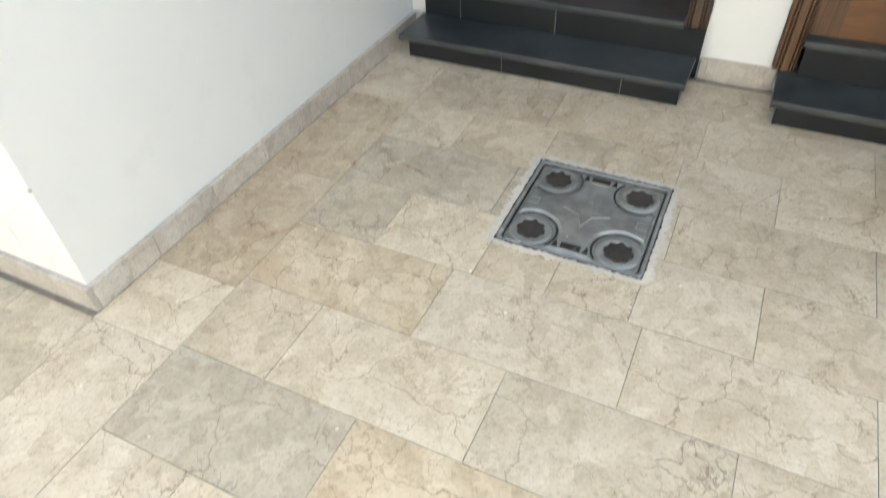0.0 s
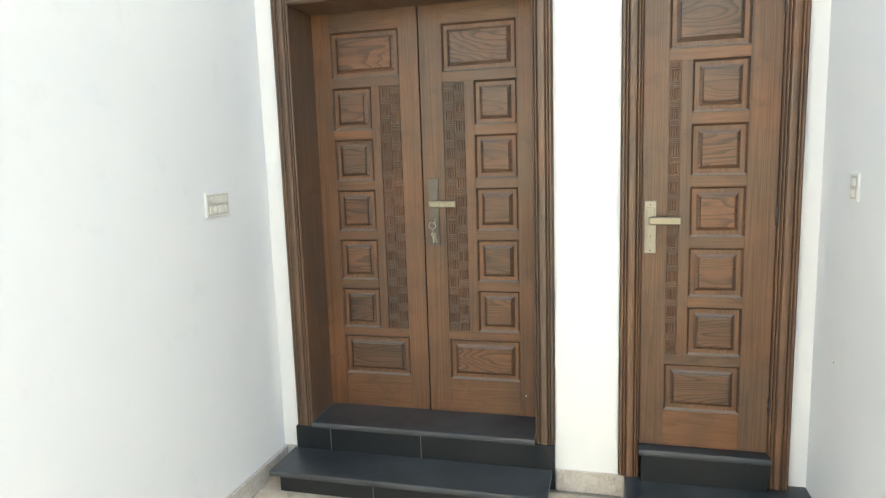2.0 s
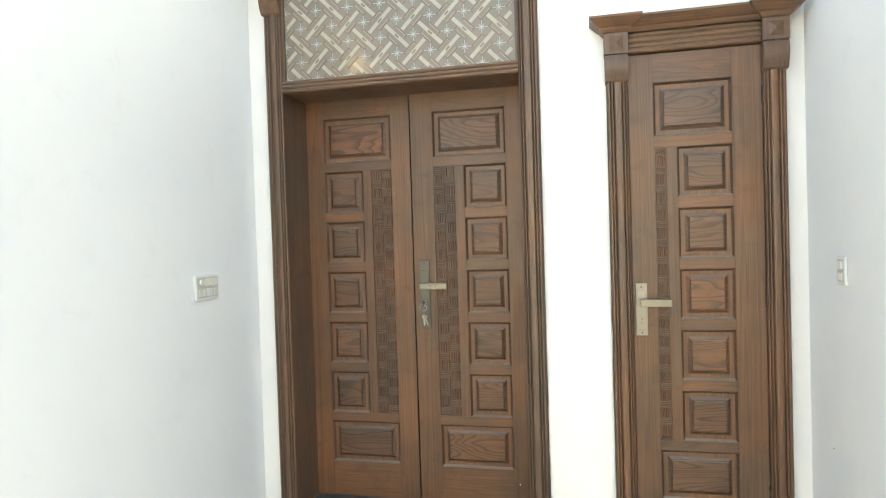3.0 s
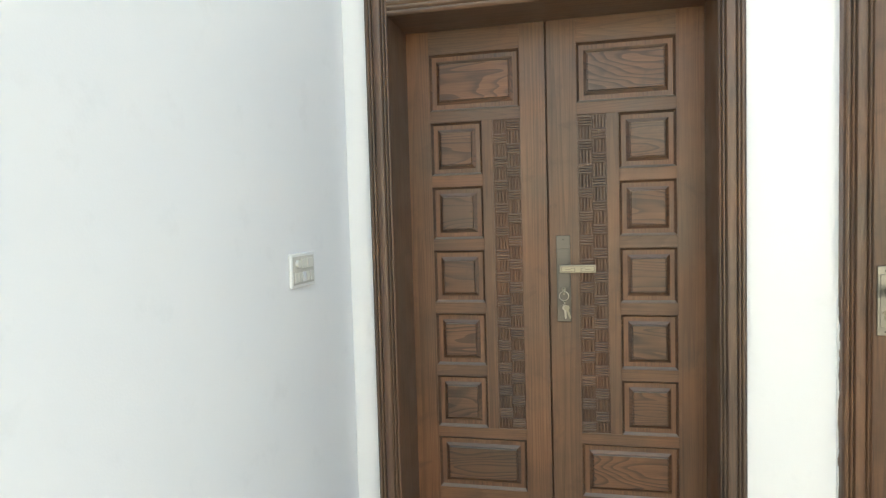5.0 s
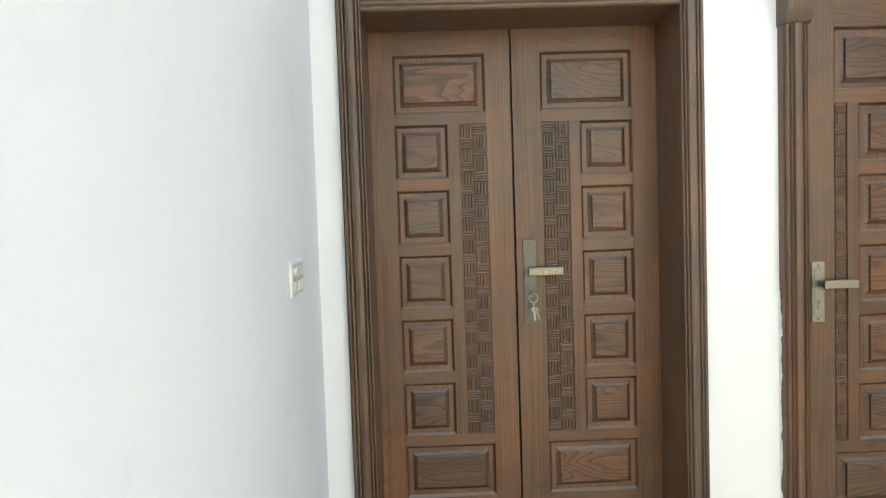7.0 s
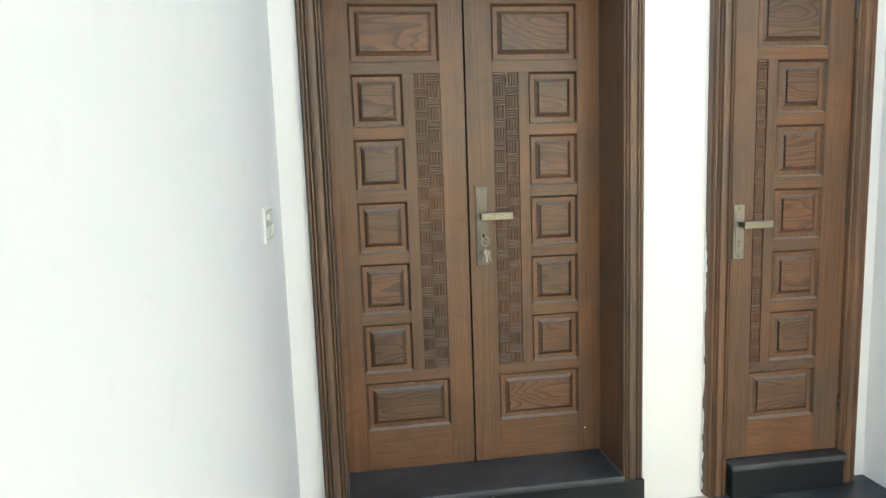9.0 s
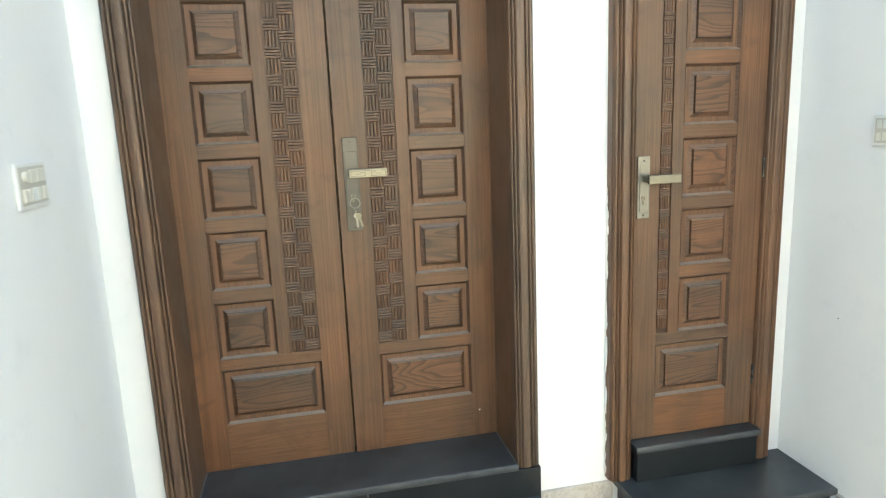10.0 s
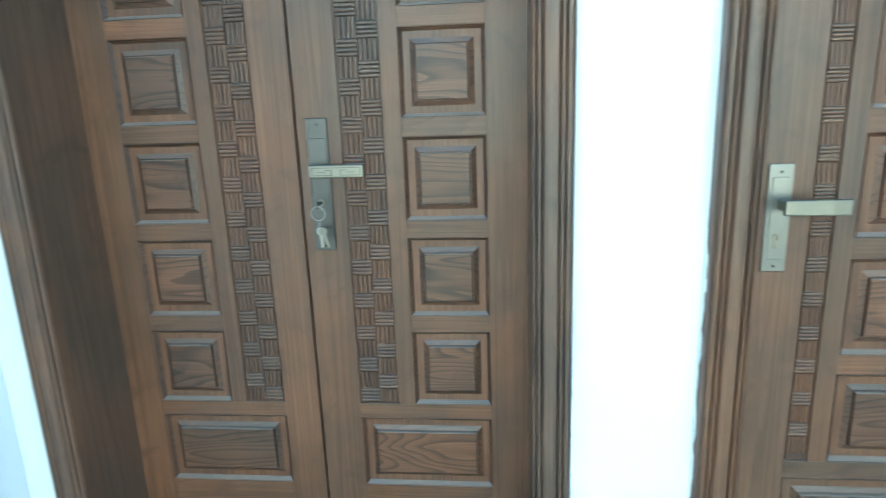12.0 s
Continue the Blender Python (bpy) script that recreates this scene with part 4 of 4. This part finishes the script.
def ragged_upright(parent, x, out, z0, z1, n):
    """A ragged upright bead of filler where an architrave meets the wall."""
    bm = bmesh.new()
    h = (z1 - z0) / n
    w = [random.uniform(0.0005, 0.0065) * (random.random() < 0.6) + 0.0006 for _ in range(n + 1)]
    for i in range(n):
        a, b = z0 + i * h, z0 + (i + 1) * h
        prism(bm, [(x, -0.0004, a), (x + out * w[i], -0.0004, a), (x + out * w[i + 1], -0.0004, b), (x, -0.0004, b)], (0, -0.006 - random.uniform(0.0, 0.012), 0))
    part("filler_bead", bm, PLASTER, parent, "ragged white filler bead")


ragged_upright(wall_doors, D2O - 0.0045, 1, 0.13, 1.25, 40)
ragged_upright(wall_doors, D1P + 0.0045, -1, 0.24, 0.95, 26)
ragged_upright(wall_doors, D2P + 0.0045, -1, 0.13, 0.80, 24)

# pale sealant where the threshold meets the jambs
for x in (D1A + 0.0018, D1B - 0.0058):
    part("sealant", boxed(x, x + 0.0025, -0.040, LEAF1 - 0.002, 0.2517, 0.2528), PALE_GROUT, steps, "pale sealant line")

# ---------------------------------------------------------------- skirting
SH = 0.092


def skirt(parent, a, b, other0, other1, along):
    if along == "y":
        part("skirting_tile", boxed(other0, other1, a + 0.0008, b - 0.0008, -0.009, SH + random.uniform(-0.002, 0.003), bev=0.0015), SKIRT, parent)
    else:
        part("skirting_tile", boxed(a + 0.0008, b - 0.0008, other0, other1, -0.009, SH + random.uniform(-0.002, 0.003), bev=0.0015), SKIRT, parent)


board = thing("baseboard", (0, -1.0, 0), "grey-beige marble tile skirting along the walls", "skirting", "structure")
cuts = [YEND, -1.98, -1.86, -1.57, -1.27, -0.97, -0.66, -0.36, -0.001]
for a, b in zip(cuts, cuts[1:]):
    skirt(board, a, b, XL + 0.0005, XL + 0.020, "y")
for a, b in ((-0.75, XL + 0.020), (-1.35, -0.75), (-1.95, -1.35), (-2.55, -1.95), (-3.15, -2.55)):
    skirt(board, a, b, YEND - 0.020, YEND - 0.0005, "x")
skirt(board, D1P + 0.004, 1.437, -0.016, -0.0005, "x")
skirt(board, 1.437, D2O + 0.028, -0.016, -0.0005, "x")
skirt(board, XL + 0.020, D1O - 0.003, -0.016, -0.0005, "x")
y = -0.320
while y > -0.7:
    skirt(board, max(y - 0.60, -1.0), y, XR - 0.015, XR - 0.0005, "y")
    y -= 0.60

bm = bmesh.new()
ragged_strip(bm, (XL + 0.0195, YEND - 0.02, 0), (XL + 0.0195, -0.32, 0), (1, 0, 0), 0.001, 0.006, -0.003, 0.0016, 60)
part("grime_line", bm, GRIME, floor, "grey grime along the skirting")
bm = bmesh.new()
ragged_strip(bm, (-3.1, YEND - 0.0195, 0), (XL + 0.0195, YEND - 0.0195, 0), (0, -1, 0), 0.001, 0.005, -0.003, 0.0016, 60)
part("grime_line", bm, GRIME, floor, "grey grime along the skirting")

# ---------------------------------------------------------------- floor tiles
HOLE = (MX0 - C, MX1 + C, MY0 - C, MY1 + C)
SHARED = {}
# stretches of the floor whose stone differs from the common beige: x0, x1, y0, y1, stone
STONES = [(0.55, 1.25, -2.12, -1.83, PALE_TILE), (0.60, 1.00, -1.53, -1.23, PALE_TILE), (0.93, 1.49, -1.83, -1.53, PALE_TILE), (0.0, 0.33, -2.80, -1.72, PALE_TILE),
          (1.52, 2.10, -1.83, -1.53, PALE_TILE), (0.33, 0.61, -1.53, -1.23, GREY_TILE), (0.33, 0.91, -2.42, -2.12, GREY_TILE), (1.22, 1.80, -2.12, -1.83, GREY_TILE),
          (0.33, 0.91, -1.83, -1.53, RUSTY_TILE), (0.93, 1.50, -2.42, -2.12, RUSTY_TILE), (0.0, 0.33, -1.72, -0.60, RUSTY_TILE), (-0.70, 0.0, -2.80, -2.10, GREY_TILE)]


def slab(x, y):
    """The stone of the tile that covers a place; tiles out of sight take one by chance."""
    for x0, x1, y0, y1, stone in STONES:
        if x0 < x < x1 and y0 < y < y1:
            return stone
    return random.choice((TILE, TILE, TILE, PALE_TILE, GREY_TILE))




def lay(x0, x1, y0, y1):
    x0, x1, y0, y1 = max(x0, -4.19), min(x1, XR), max(y0, -7.59), min(y1, -0.001)
    if x1 - x0 < 0.02 or y1 - y0 < 0.02:
        return
    hx0, hx1, hy0, hy1 = HOLE
    if x0 < hx1 - 1e-4 and x1 > hx0 + 1e-4 and y0 < hy1 - 1e-4 and y1 > hy0 + 1e-4:
        xa, xb = max(x0, hx0), min(x1, hx1)
        for r in ((x0, xa, y0, y1), (xb, x1, y0, y1), (xa, xb, y0, max(y0, hy0)), (xa, xb, min(y1, hy1), y1)):
            if r[1] - r[0] > 0.004 and r[3] - r[2] > 0.004:
                lay(*r)
        return
    g = 0.0007
    w, d = round(x1 - x0 - 2 * g, 4), round(y1 - y0 - 2 * g, 4)
    stone = slab((x0 + x1) / 2, (y0 + y1) / 2)
    key = (w, d, stone.name)
    if key not in SHARED:
        SHARED[key] = mesh_of("tile", boxed(-w / 2, w / 2, -d / 2, d / 2, -0.0098, 0.0, bev=0.0006), stone)
    piece("tile", SHARED[key], ((x0 + x1) / 2, (y0 + y1) / 2, random.uniform(-0.0003, 0.0003)), floor)


ROW, EDGE_X, LEN = 0.2955, 0.330, 0.592
for r in range(-1, 24):                       # half-bond rows beside the border strip
    y1 = -0.350 - (r) * ROW
    x = EDGE_X + (0.0 if r % 2 == 0 else -LEN / 2)
    while x < XR:
        lay(max(x, EDGE_X), x + LEN, y1 - ROW, y1)
        x += LEN
y = -0.10
while y > YEND:                               # border strip along the left wall
    lay(XL + 0.02, EDGE_X, max(y - LEN, YEND - 0.04), y)
    y -= LEN
lay(XL + 0.02, EDGE_X, -0.10, 0.0)
y, r = YEND - 0.04, 0
while y > -7.5:                               # open yard beside the border strip
    lay(0.012, EDGE_X, y - LEN, y)
    x = 0.012 - (LEN if r % 2 else LEN / 2)
    x1 = 0.012
    while x1 > -4.1:
        lay(x, x1, y - ROW, y)
        lay(x, x1, y - 2 * ROW, y - ROW)
        x1, x = x, x - LEN
    y, r = y - LEN, r + 1
